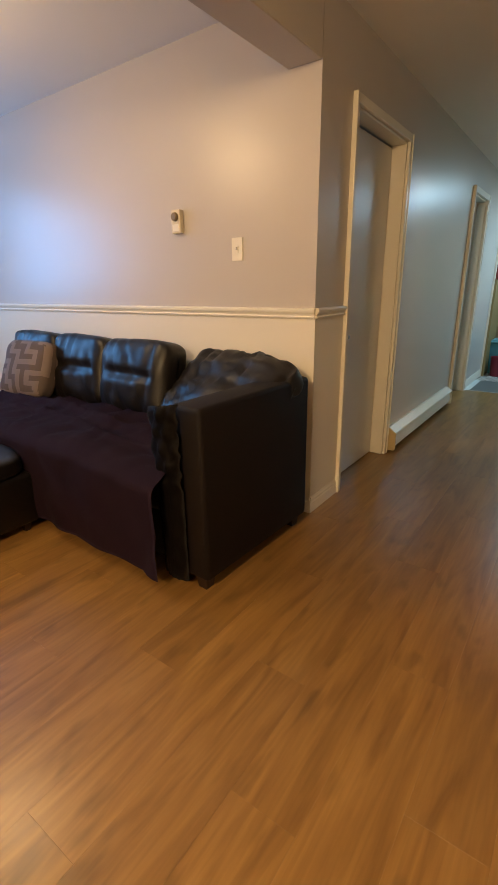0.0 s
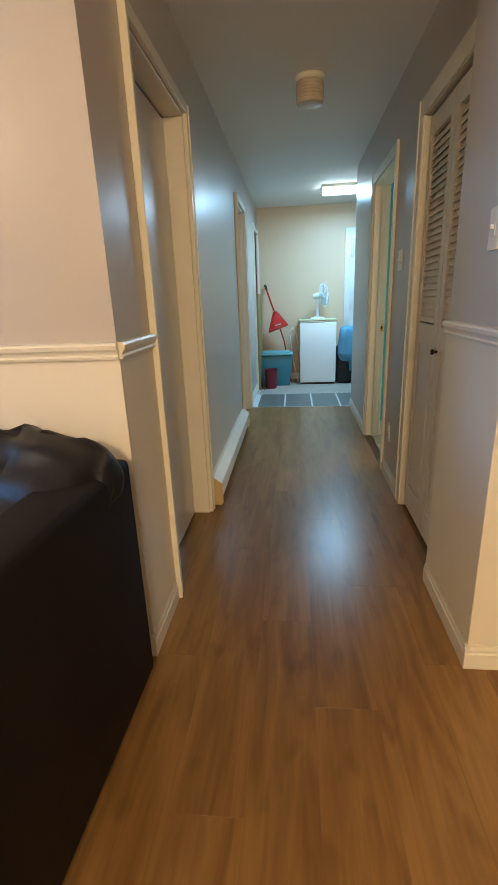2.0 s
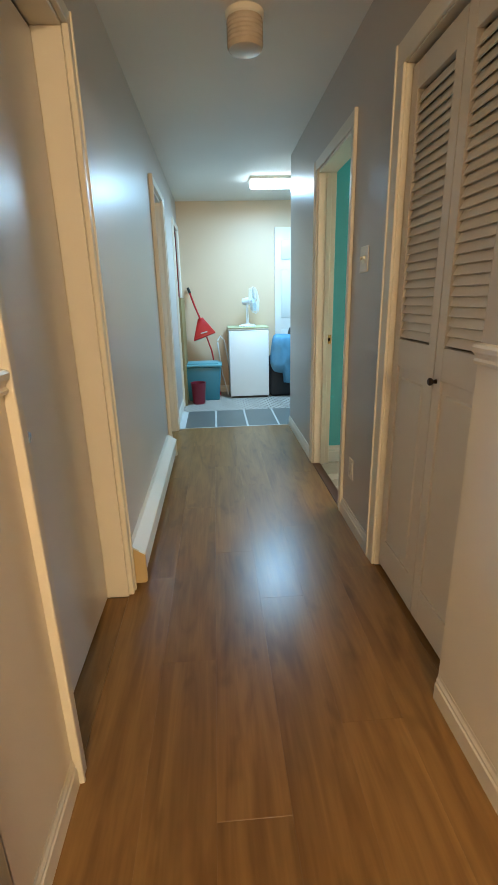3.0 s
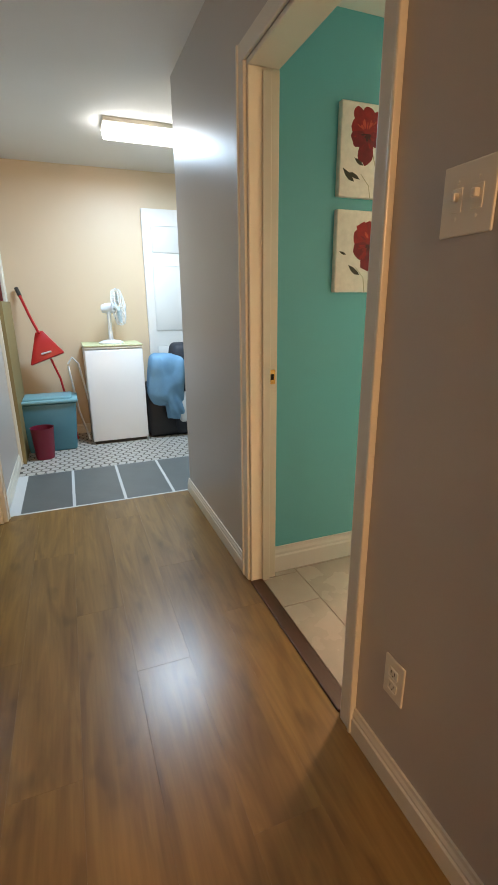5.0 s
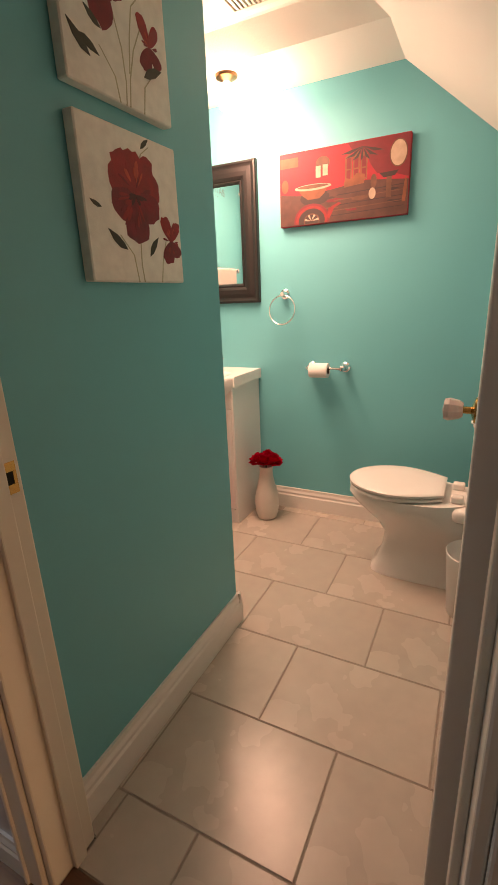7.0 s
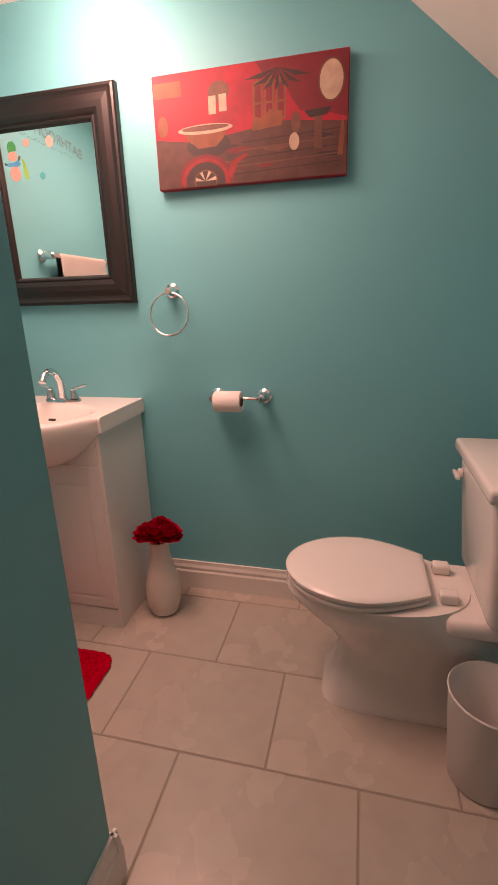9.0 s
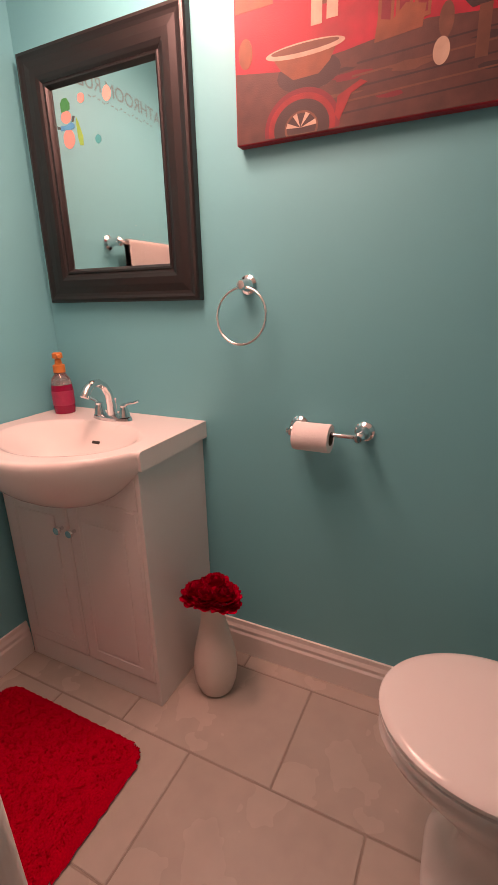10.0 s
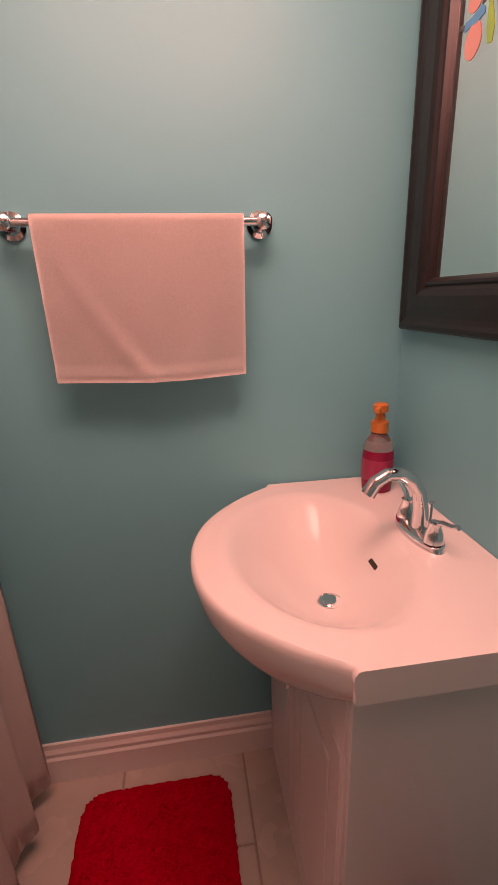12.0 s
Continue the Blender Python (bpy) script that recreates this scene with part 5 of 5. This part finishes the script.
ott = thing("ottoman", "black leather ottoman before the sofa", "ottoman", (-2.70, 1.36, 0))
part("ottoman_body", rbox(-0.42, 0.42, -0.36, 0.36, 0.05, 0.34, 0.03, 3), LEATHER, ott, smooth=True)
part("ottoman_cushion", sag_cushion(0.86, 0.74, 0.12, puff=0.0, seed=40, m=pose(0, 0, 0.325)), LEATHER, ott, smooth="all")
for x in (-0.36, 0.36):
    for y in (-0.3, 0.3):
        part("leg", lathe([(0, 0), (0.022, 0), (0.03, 0.055), (0, 0.055)], 4, pose(x, y, 0, 0, 0, 45)), mat("dark_leg_wood", (0.02, 0.01, 0.008), 0.4), ott)

# living room window, behind the camera's left
win = tagged(thing("window_1", "white framed window in the living room wall", "window", (-5.0, 1.5, 1.65)), kind="structure")
part("window_frame", join(rbox(-0.1, 0.012, -0.6, -0.55, -0.55, 0.55, 0.004), rbox(-0.1, 0.012, 0.55, 0.6, -0.55, 0.55, 0.004), rbox(-0.1, 0.012, -0.55, 0.55, 0.5, 0.55, 0.004), rbox(-0.1, 0.012, -0.55, 0.55, -0.55, -0.5, 0.004), rbox(-0.07, -0.03, -0.02, 0.02, -0.5, 0.5, 0.004)), TRIM, win)
gp = part("pane", rbox(-0.052, -0.048, -0.55, 0.55, -0.5, 0.5, 0.001), mat("window_glass", (1, 1, 1), 0.02, trans=1.0), win)
gp.visible_shadow = False

# ---- utility room ----
fr = thing("mini_fridge", "small white refrigerator with a plain door", "refrigerator", (-0.30, 8.04, 0))
part("fridge_body", rbox(-0.255, 0.255, 0.045, 0.485, 0.012, 0.90, 0.01, 3), FRIDGE, fr, smooth=True)
part("fridge_door", rbox(-0.255, 0.255, 0.0, 0.042, 0.03, 0.875, 0.012, 3), FRIDGE, fr, smooth=True)
part("door_trim", rbox(-0.255, 0.255, -0.003, 0.042, 0.878, 0.90, 0.008, 3), PLATE, fr, smooth=True)
part("fridge_foot_strip", rbox(-0.24, 0.24, 0.03, 0.05, 0.0, 0.03, 0.003), SLOT, fr)
cloth = thing("fridge_cloth", "pale yellow cloth on top of the refrigerator", "cloth", (-0.30, 8.04, 0.901))
part("cloth", rbox(-0.262, 0.262, -0.008, 0.48, 0, 0.012, 0.004, 2), mat("pale_yellow_cloth", (0.55, 0.55, 0.32), 0.8, var=0.15, scale=30), cloth)

fan = thing("table_fan", "white table fan standing on the refrigerator", "table fan", (-0.30, 8.22, 0.914))
FANW = mat("white_fan_plastic", (0.75, 0.78, 0.80), 0.35)
part("fan_base", lathe([(0, 0), (0.11, 0), (0.112, 0.01), (0.08, 0.026), (0.03, 0.035), (0, 0.035)], 32), FANW, fan, smooth=True)
part("fan_neck", tube([(0, 0, 0.03), (0, 0, 0.16), (0.0, 0.0, 0.28)], [0.022, 0.016, 0.018], 16), FANW, fan, smooth=True)
fm = pose(0.06, 0, 0.32, 0, 0, 0) @ pose(0, 0, 0, 0, 84, -14)
part("fan_motor", lathe([(0, -0.13), (0.035, -0.12), (0.046, -0.08), (0.046, -0.02), (0.03, 0.0), (0, 0.0)], 24, fm), FANW, fan, smooth=True)
R = 0.165
cage = part("fan_cage", join(*[tube([fm @ Vector((r * math.cos(a), r * math.sin(a), z)) for a in [2 * math.pi * k / 40 for k in range(40)]], 0.0022, 5, True) for r, z in ((R, 0.03), (R * 0.93, 0.062), (R * 0.93, 0.0), (R * 0.7, 0.075), (R * 0.7, -0.01), (R * 0.4, 0.084), (R * 0.4, -0.015))],
                            *[tube([fm @ Vector((rr * math.cos(a), rr * math.sin(a), zz)) for rr, zz in ((0.02, 0.088), (R * 0.5, 0.083), (R * 0.9, 0.066), (R, 0.03), (R * 0.9, -0.002), (R * 0.5, -0.014), (0.03, -0.02))], 0.0014, 4) for a in [2 * math.pi * k / 36 for k in range(36)]]), FANW, fan)
part("fan_hub", lathe([(0, 0.1), (0.03, 0.095), (0.034, 0.085), (0, 0.08)], 20, fm), FANW, fan, smooth=True)
bm = bmesh.new()
for k in range(4):
    a = k * math.pi / 2
    vs = [bm.verts.new(fm @ (Matrix.Rotation(a, 4, "Z") @ Vector(p))) for p in ((0.02, -0.02, 0.02), (0.06, -0.06, 0.01), (0.13, -0.05, 0.015), (0.14, 0.02, 0.035), (0.08, 0.05, 0.05), (0.02, 0.02, 0.045))]
    bm.faces.new(vs)
part("fan_blade", bm, mat("pale_blue_blade", (0.55, 0.70, 0.75), 0.3), fan)

dr = thing("panel_door", "closed white six-panel door in the cream back wall", "door", (0.52, 8.549, 0))
part("door_leaf", join(rbox(-0.42, 0.42, -0.035, 0, 0.01, 2.13, 0.004),
                       *[rbox(x0, x1, -0.043, -0.03, z0, z1, 0.012, 2) for x0, x1 in ((-0.34, -0.05), (0.05, 0.34)) for z0, z1 in ((0.25, 0.85), (1.0, 1.62), (1.74, 1.98))]), DOORW, dr, smooth=True)

tub = thing("storage_tub", "blue plastic storage tub with its lid on", "storage tub", (-0.90, 8.13, 0))
BLUEP = mat("teal_blue_plastic", (0.045, 0.20, 0.27), 0.4)
bm = rbox(-0.23, 0.23, -0.17, 0.17, 0.0, 0.44, 0.02, 3)
for v in bm.verts:
    f = 0.86 + 0.14 * v.co.z / 0.44
    v.co.x *= f
    v.co.y *= f
part("tub_body", bm, BLUEP, tub, smooth=True)
part("tub_lid", join(rbox(-0.245, 0.245, -0.185, 0.185, 0.44, 0.468, 0.01, 2), rbox(-0.20, 0.20, -0.14, 0.14, 0.46, 0.485, 0.01, 2)), mat("pale_blue_plastic", (0.14, 0.36, 0.42), 0.4), tub, smooth=True)
rb = thing("waste_bin", "small burgundy plastic bin on the patterned floor", "waste bin", (-0.965, 7.83, 0))
part("bin_body", lathe([(0, 0), (0.075, 0), (0.092, 0.26), (0.096, 0.27), (0.09, 0.268), (0.072, 0.01), (0, 0.01)], 4 * 8), mat("burgundy_plastic", (0.17, 0.01, 0.03), 0.4), rb, smooth=True)

dust = thing("dustpan", "long-handled red dustpan leaning on the cream wall", "dustpan", (-0.86, 8.42, 0))
REDPL = mat("red_plastic", (0.48, 0.015, 0.015), 0.35)
pan = rbox(-0.16, 0.15, -0.02, 0.05, 0, 0.25, 0.012, 3)
for v in pan.verts:
    k = v.co.z / 0.25
    v.co.x = v.co.x * (1 - 0.80 * k ** 1.3) + 0.01 * k
    v.co.y *= 1 - 0.5 * k
    v.co.z += 0.10 * v.co.x * (1 - k)
part("pan", pan, REDPL, dust, smooth=True)
dust.children[0].matrix_basis = pose(0.0, -0.14, 0.79, -8, -14, 0)
part("pan_lip", rbox(-0.05, 0.04, -0.045, -0.035, 0.05, 0.065, 0.003, 1, pose(0.01, -0.13, 0.79, -8, -14, 0)), mat("white_mark", (0.6, 0.55, 0.55), 0.4), dust)
part("handle", tube([(-0.05, -0.15, 1.02), (-0.11, -0.05, 1.16), (-0.19, 0.08, 1.38)], 0.012, 10), REDPL, dust, smooth=True)
part("handle_grip", tube([(-0.175, 0.06, 1.34), (-0.20, 0.095, 1.41)], 0.017, 10), SLOT, dust, smooth=True)
part("lower_handle", tube([(0.02, -0.12, 0.79), (0.08, -0.10, 0.6), (0.17, -0.08, 0.0)], 0.010, 10), REDPL, dust, smooth=True)
brd = thing("ironing_board", "folded white ironing board frame leaning on the wall", "ironing board", (-0.64, 8.25, 0))
part("frame_tube", join(tube([(-0.06, 0.0, 0.74), (-0.02, 0.0, 0.80), (0.03, 0, 0.74), (0.14, -0.04, 0.05), (0.15, -0.04, 0.012)], 0.009, 8), tube([(-0.06, 0.02, 0.72), (-0.01, 0.0, 0.3), (0.06, -0.02, 0.012)], 0.009, 8)), mat("white_tube_enamel", (0.7, 0.72, 0.72), 0.4), brd, smooth=True)
# low board against the wall, and the curtain above it
bd = thing("wood_board", "plain tan board leaning against the wall under the curtain", "board", (GX + 0.022, 7.70, 0))
part("board", rbox(0, 0.03, 0, 0.62, 0.002, 1.29, 0.003), mat("tan_board_wood", (0.25, 0.18, 0.07), 0.6, var=0.1, scale=3, stretch=(1, 6, 1)), bd)
rc = thing("door_curtain", "dark red-brown curtain hanging in the side doorway", "curtain", (GX - 0.012, 7.775, 0), rz=0)
part("curtain_cloth", drape(0.56, 1.27, 2.07, 0.007, 7, 8, 60, 16), mat("russet_curtain_cloth", (0.26, 0.035, 0.025), 0.8, var=0.5, scale=9), rc, smooth="all")
box_bag = thing("suitcase", "black suitcase standing on the patterned floor", "suitcase", (0.13, 8.10, 0))
part("case_body", rbox(-0.16, 0.22, -0.02, 0.30, 0.0, 0.52, 0.05, 4), mat("black_nylon", (0.015, 0.016, 0.02), 0.7, bump=0.4, bscale=300), box_bag, smooth=True)
jk = thing("blue_jacket", "pale blue jacket draped over the black suitcase", "jacket", (0.10, 8.05, 0))
bm = sag_cushion(0.34, 0.26, 0.62, puff=0.03, seed=51, wrinkle=0.02, m=pose(0.02, 0.06, 0.19, 4, 6, 0))
for v in bm.verts:
    if v.co.z < 0.45:
        v.co.x += (0.45 - v.co.z) * 0.25
        v.co.z = v.co.z + (0.45 - v.co.z) * 0.5 * (1 if v.co.x < 0.05 else 0)
part("jacket_cloth", bm, mat("pale_blue_cloth", (0.12, 0.28, 0.42), 0.8, var=0.25, scale=8, bump=0.5, bscale=100), jk, smooth="all")
bp = thing("black_bag", "black bag with a white patch beside the blue jacket", "bag", (0.36, 8.18, 0))
part("bag_body", sag_cushion(0.26, 0.30, 0.90, puff=0.02, seed=52), mat("black_bag_cloth", (0.02, 0.022, 0.03), 0.7), bp, smooth="all")
part("white_patch", sag_cushion(0.14, 0.10, 0.30, puff=0.01, seed=53, m=pose(-0.03, -0.14, 0.15)), mat("white_cloth", (0.6, 0.62, 0.62), 0.8), bp, smooth="all")

# ---- floors, piece by piece ----
def wood():
    m = bpy.data.materials.new("oak_laminate")
    m.use_nodes = True
    nt = m.node_tree
    N, L = nt.nodes, nt.links
    b = N["Principled BSDF"]
    tc, oi = N.new("ShaderNodeTexCoord"), N.new("ShaderNodeObjectInfo")
    geo = N.new("ShaderNodeNewGeometry")
    addr = N.new("ShaderNodeVectorMath")
    addr.operation = "ADD"
    cmb = N.new("ShaderNodeCombineXYZ")
    mu = N.new("ShaderNodeMath")
    mu.operation = "MULTIPLY"
    mu.inputs[1].default_value = 37.0
    L.new(oi.outputs["Random"], mu.inputs[0])
    L.new(mu.outputs[0], cmb.inputs[0])
    L.new(mu.outputs[0], cmb.inputs[1])
    L.new(tc.outputs["Object"], addr.inputs[0])
    L.new(cmb.outputs[0], addr.inputs[1])
    mp = N.new("ShaderNodeMapping")
    mp.inputs["Scale"].default_value = (12, 1.5, 12)
    L.new(addr.outputs[0], mp.inputs[0])
    big = N.new("ShaderNodeTexNoise")
    big.inputs["Scale"].default_value, big.inputs["Detail"].default_value, big.inputs["Distortion"].default_value = 1.0, 6, 1.4
    L.new(mp.outputs[0], big.inputs["Vector"])
    mp2 = N.new("ShaderNodeMapping")
    mp2.inputs["Scale"].default_value = (85, 4, 85)
    L.new(addr.outputs[0], mp2.inputs[0])
    fine = N.new("ShaderNodeTexNoise")
    fine.inputs["Scale"].default_value, fine.inputs["Detail"].default_value = 1.0, 3
    L.new(mp2.outputs[0], fine.inputs["Vector"])
    mp3 = N.new("ShaderNodeMapping")
    mp3.inputs["Scale"].default_value = (11, 4.5, 11)
    L.new(addr.outputs[0], mp3.inputs[0])
    knot = N.new("ShaderNodeTexNoise")
    knot.inputs["Scale"].default_value, knot.inputs["Detail"].default_value = 1.0, 2
    L.new(mp3.outputs[0], knot.inputs["Vector"])
    ramp = N.new("ShaderNodeValToRGB")
    e = ramp.color_ramp.elements
    e[0].position, e[0].color = 0.3, (0.168, 0.084, 0.024, 1)
    e[1].position, e[1].color = 0.72, (0.292, 0.160, 0.047, 1)
    L.new(big.outputs[0], ramp.inputs[0])
    kr = N.new("ShaderNodeMapRange")
    kr.inputs["From Min"].default_value, kr.inputs["From Max"].default_value = 0.60, 0.70
    kr.inputs["To Min"].default_value, kr.inputs["To Max"].default_value = 1.0, 0.78
    L.new(knot.outputs[0], kr.inputs[0])
    fr_ = N.new("ShaderNodeMapRange")
    fr_.inputs["From Min"].default_value, fr_.inputs["From Max"].default_value = 0.3, 0.7
    fr_.inputs["To Min"].default_value, fr_.inputs["To Max"].default_value = 0.9, 1.07
    L.new(fine.outputs[0], fr_.inputs[0])
    rr = N.new("ShaderNodeMapRange")
    rr.inputs["To Min"].default_value, rr.inputs["To Max"].default_value = 0.94, 1.06
    L.new(oi.outputs["Random"], rr.inputs[0])
    m1, m2 = N.new("ShaderNodeMath"), N.new("ShaderNodeMath")
    m1.operation = m2.operation = "MULTIPLY"
    L.new(kr.outputs[0], m1.inputs[0])
    L.new(fr_.outputs[0], m1.inputs[1])
    L.new(m1.outputs[0], m2.inputs[0])
    L.new(rr.outputs[0], m2.inputs[1])
    hs = N.new("ShaderNodeHueSaturation")
    L.new(ramp.outputs[0], hs.inputs["Color"])
    L.new(m2.outputs[0], hs.inputs["Value"])
    L.new(hs.outputs[0], b.inputs["Base Color"])
    b.inputs["Roughness"].default_value = 0.29
    b.inputs["Coat Weight"].default_value = 0.0
    bp = N.new("ShaderNodeBump")
    bp.inputs["Strength"].default_value, bp.inputs["Distance"].default_value = 0.25, 0.0008
    L.new(fine.outputs[0], bp.inputs["Height"])
    L.new(bp.outputs[0], b.inputs["Normal"])
    return m


OAK = wood()
floor_oak = tagged(new("floor_laminate"), kind="structure")
PW, PL = (RX - GX - 0.002) / 6, 1.29


def bevel_slab(w, l, h=0.012, c=0.0012, name="plank", material=None):
    bm = bmesh.new()
    lo = [bm.verts.new((x, y, 0)) for x, y in ((0, 0), (w, 0), (w, l), (0, l))]
    mi = [bm.verts.new((x, y, h - c)) for x, y in ((0, 0), (w, 0), (w, l), (0, l))]
    hi = [bm.verts.new((x, y, h)) for x, y in ((c, c), (w - c, c), (w - c, l - c), (c, l - c))]
    for a, b in ((lo, mi), (mi, hi)):
        for i in range(4):
            bm.faces.new((a[i], a[(i + 1) % 4], b[(i + 1) % 4], b[i]))
    bm.faces.new(hi)
    me = bpy.data.meshes.new(name)
    bm.to_mesh(me)
    bm.free()
    me.materials.append(material)
    return me


made, far = {}, []
col = 0
x = GX + 0.001 - 19 * PW
while x < 2.78:
    x1 = min(x + PW, 2.795)
    y = -2.99 - [0.0, 0.55, 0.95, 0.3, 0.75][col % 5]
    while y < 6.655:
        inside = x > GX and x + PW < RX
        for lo, hi, ya, yb in (((-9, 9, -2.99, 6.655),) if inside else ((-9, 9, -2.99, NY - 0.002), (GX + 0.001, RX - 0.001, NY - 0.002, 6.655))):
            a, b_, u, v = max(y, ya), min(y + PL, yb), max(x, lo), min(x1, hi)
            if b_ - a < 0.01 or v - u < 0.01:
                continue
            key = (round(v - u - 0.0001, 4), round(b_ - a - 0.0001, 4))
            if u > -3.4 and u < 1.2 and b_ > -0.2:
                if key not in made:
                    made[key] = bevel_slab(*key, c=0.0004, name="plank", material=OAK)
                o = new("plank", made[key])
                o.parent = floor_oak
                o.location = (u, a, -0.012)
            else:
                far.append((u, a, *key))
        y += PL
    x += PW
    col += 1
bm = bmesh.new()
for x, y, w, l in far:
    box(bm, x, x + w, y, y + l, -0.012, 0)
tagged(part("far_planks", bm, OAK, floor_oak), kind="stuff")
# strips of laminate in the door recesses
bm = bmesh.new()
for y0, y1 in ((3.10, 3.87), (5.945, 6.56)):
    box(bm, GX - 0.165, GX, y0, y1, -0.012, -0.001)
box(bm, RX, 0.75, 3.25, 4.0, -0.012, -0.0008)
tagged(part("floor_recess", bm, OAK), kind="structure")

BT = mat("beige_stone_tile", (0.47, 0.42, 0.365), 0.27, var=0.065, scale=3.2, bump=0.05, bscale=30, grain=0.05, gscale=16, rand=0.05)
GROUT = mat("brown_grout", (0.30, 0.26, 0.22), 0.85, var=0.1)
floor_bath = tagged(new("floor_bathroom"), kind="structure")
bm = bmesh.new()
box(bm, 0.131, EX - 0.001, 4.421, 6.479, -0.0115, -0.0025)
box(bm, 0.063, 0.1308, 4.6795, 5.4485, -0.0115, -0.0025)
tagged(part("grout", bm, GROUT, floor_bath), kind="structure")
xs = [0.2485 + 0.3455 * i for i in range(-1, 7)]
made = {}
for i, x in enumerate(xs):
    x0, x1 = max(x, 0.131), min(x + 0.3455, EX - 0.001)
    off = 4.7264 if i % 2 == 0 else 4.9757
    y = off - 0.9972
    while y < 6.479:
        stretches = ((0.131, 4.421, 4.679), (0.064, 4.679, 5.449), (0.131, 5.449, 6.479)) if i == 0 else ((x0, 4.421, 6.479),)
        for left, lo, hi in stretches:
            y0, y1 = max(y, lo), min(y + 0.4986, hi)
            if y1 - y0 < 0.02 or x1 - left < 0.02:
                continue
            key = (round(x1 - left - 0.005, 4), round(y1 - y0 - 0.005, 4))
            if key not in made:
                made[key] = bevel_slab(*key, h=0.008, c=0.0018, name="tile", material=BT)
            o = new("tile", made[key])
            o.parent = floor_bath
            o.location = (left + 0.0025, y0 + 0.0025, -0.008)
        y += 0.4986

SLATE = mat("grey_slate_tile", (0.12, 0.13, 0.125), 0.45, var=0.2, scale=6, bump=0.3, bscale=40, rand=0.1)
WGR = mat("white_grout", (0.55, 0.56, 0.55), 0.8)
floor_ut = tagged(new("floor_utility"), kind="structure")
bm = bmesh.new()
box(bm, GX - 0.15, 2.2, 6.656, 8.55, -0.0115, -0.002)
tagged(part("grout", bm, WGR, floor_ut), kind="structure")
sl = bevel_slab(0.312, 0.72, 0.0098, 0.002, "tile", SLATE)
for i in range(-1, 9):
    x = -1.085 + 0.3295 * i + 0.009
    if i == -1:
        continue
    o = new("tile", sl)
    o.parent = floor_ut
    o.location = (x, 6.676, -0.0108)
HEXM = mat("white_hexagon_tile", (0.46, 0.43, 0.39), 0.4, var=0.05)
bm = bmesh.new()
s = 0.037
j = 0
y = 7.43
while y < 8.53:
    x = GX + 0.03 + (0.0345 if j % 2 else 0)
    while x < 1.0:
        top = [bm.verts.new((x + s * 0.9 * math.cos(radians(60 * k + 30)), y + s * 0.9 * math.sin(radians(60 * k + 30)), 0.0)) for k in range(6)]
        bm.faces.new(top)
        bot = [bm.verts.new((v.co.x, v.co.y, -0.004)) for v in top]
        for k in range(6):
            bm.faces.new((bot[k], bot[(k + 1) % 6], top[(k + 1) % 6], top[k]))
        x += 0.069
    y += 0.06
    j += 1
tagged(part("hexagon_tiles", bm, HEXM, floor_ut), kind="stuff")
bm = bmesh.new()
box(bm, GX + 0.001, 2.2, 7.405, 8.55, -0.004, -0.0015)
tagged(part("dark_grout", bm, mat("dark_grout", (0.10, 0.085, 0.07), 0.8), floor_ut), kind="structure")
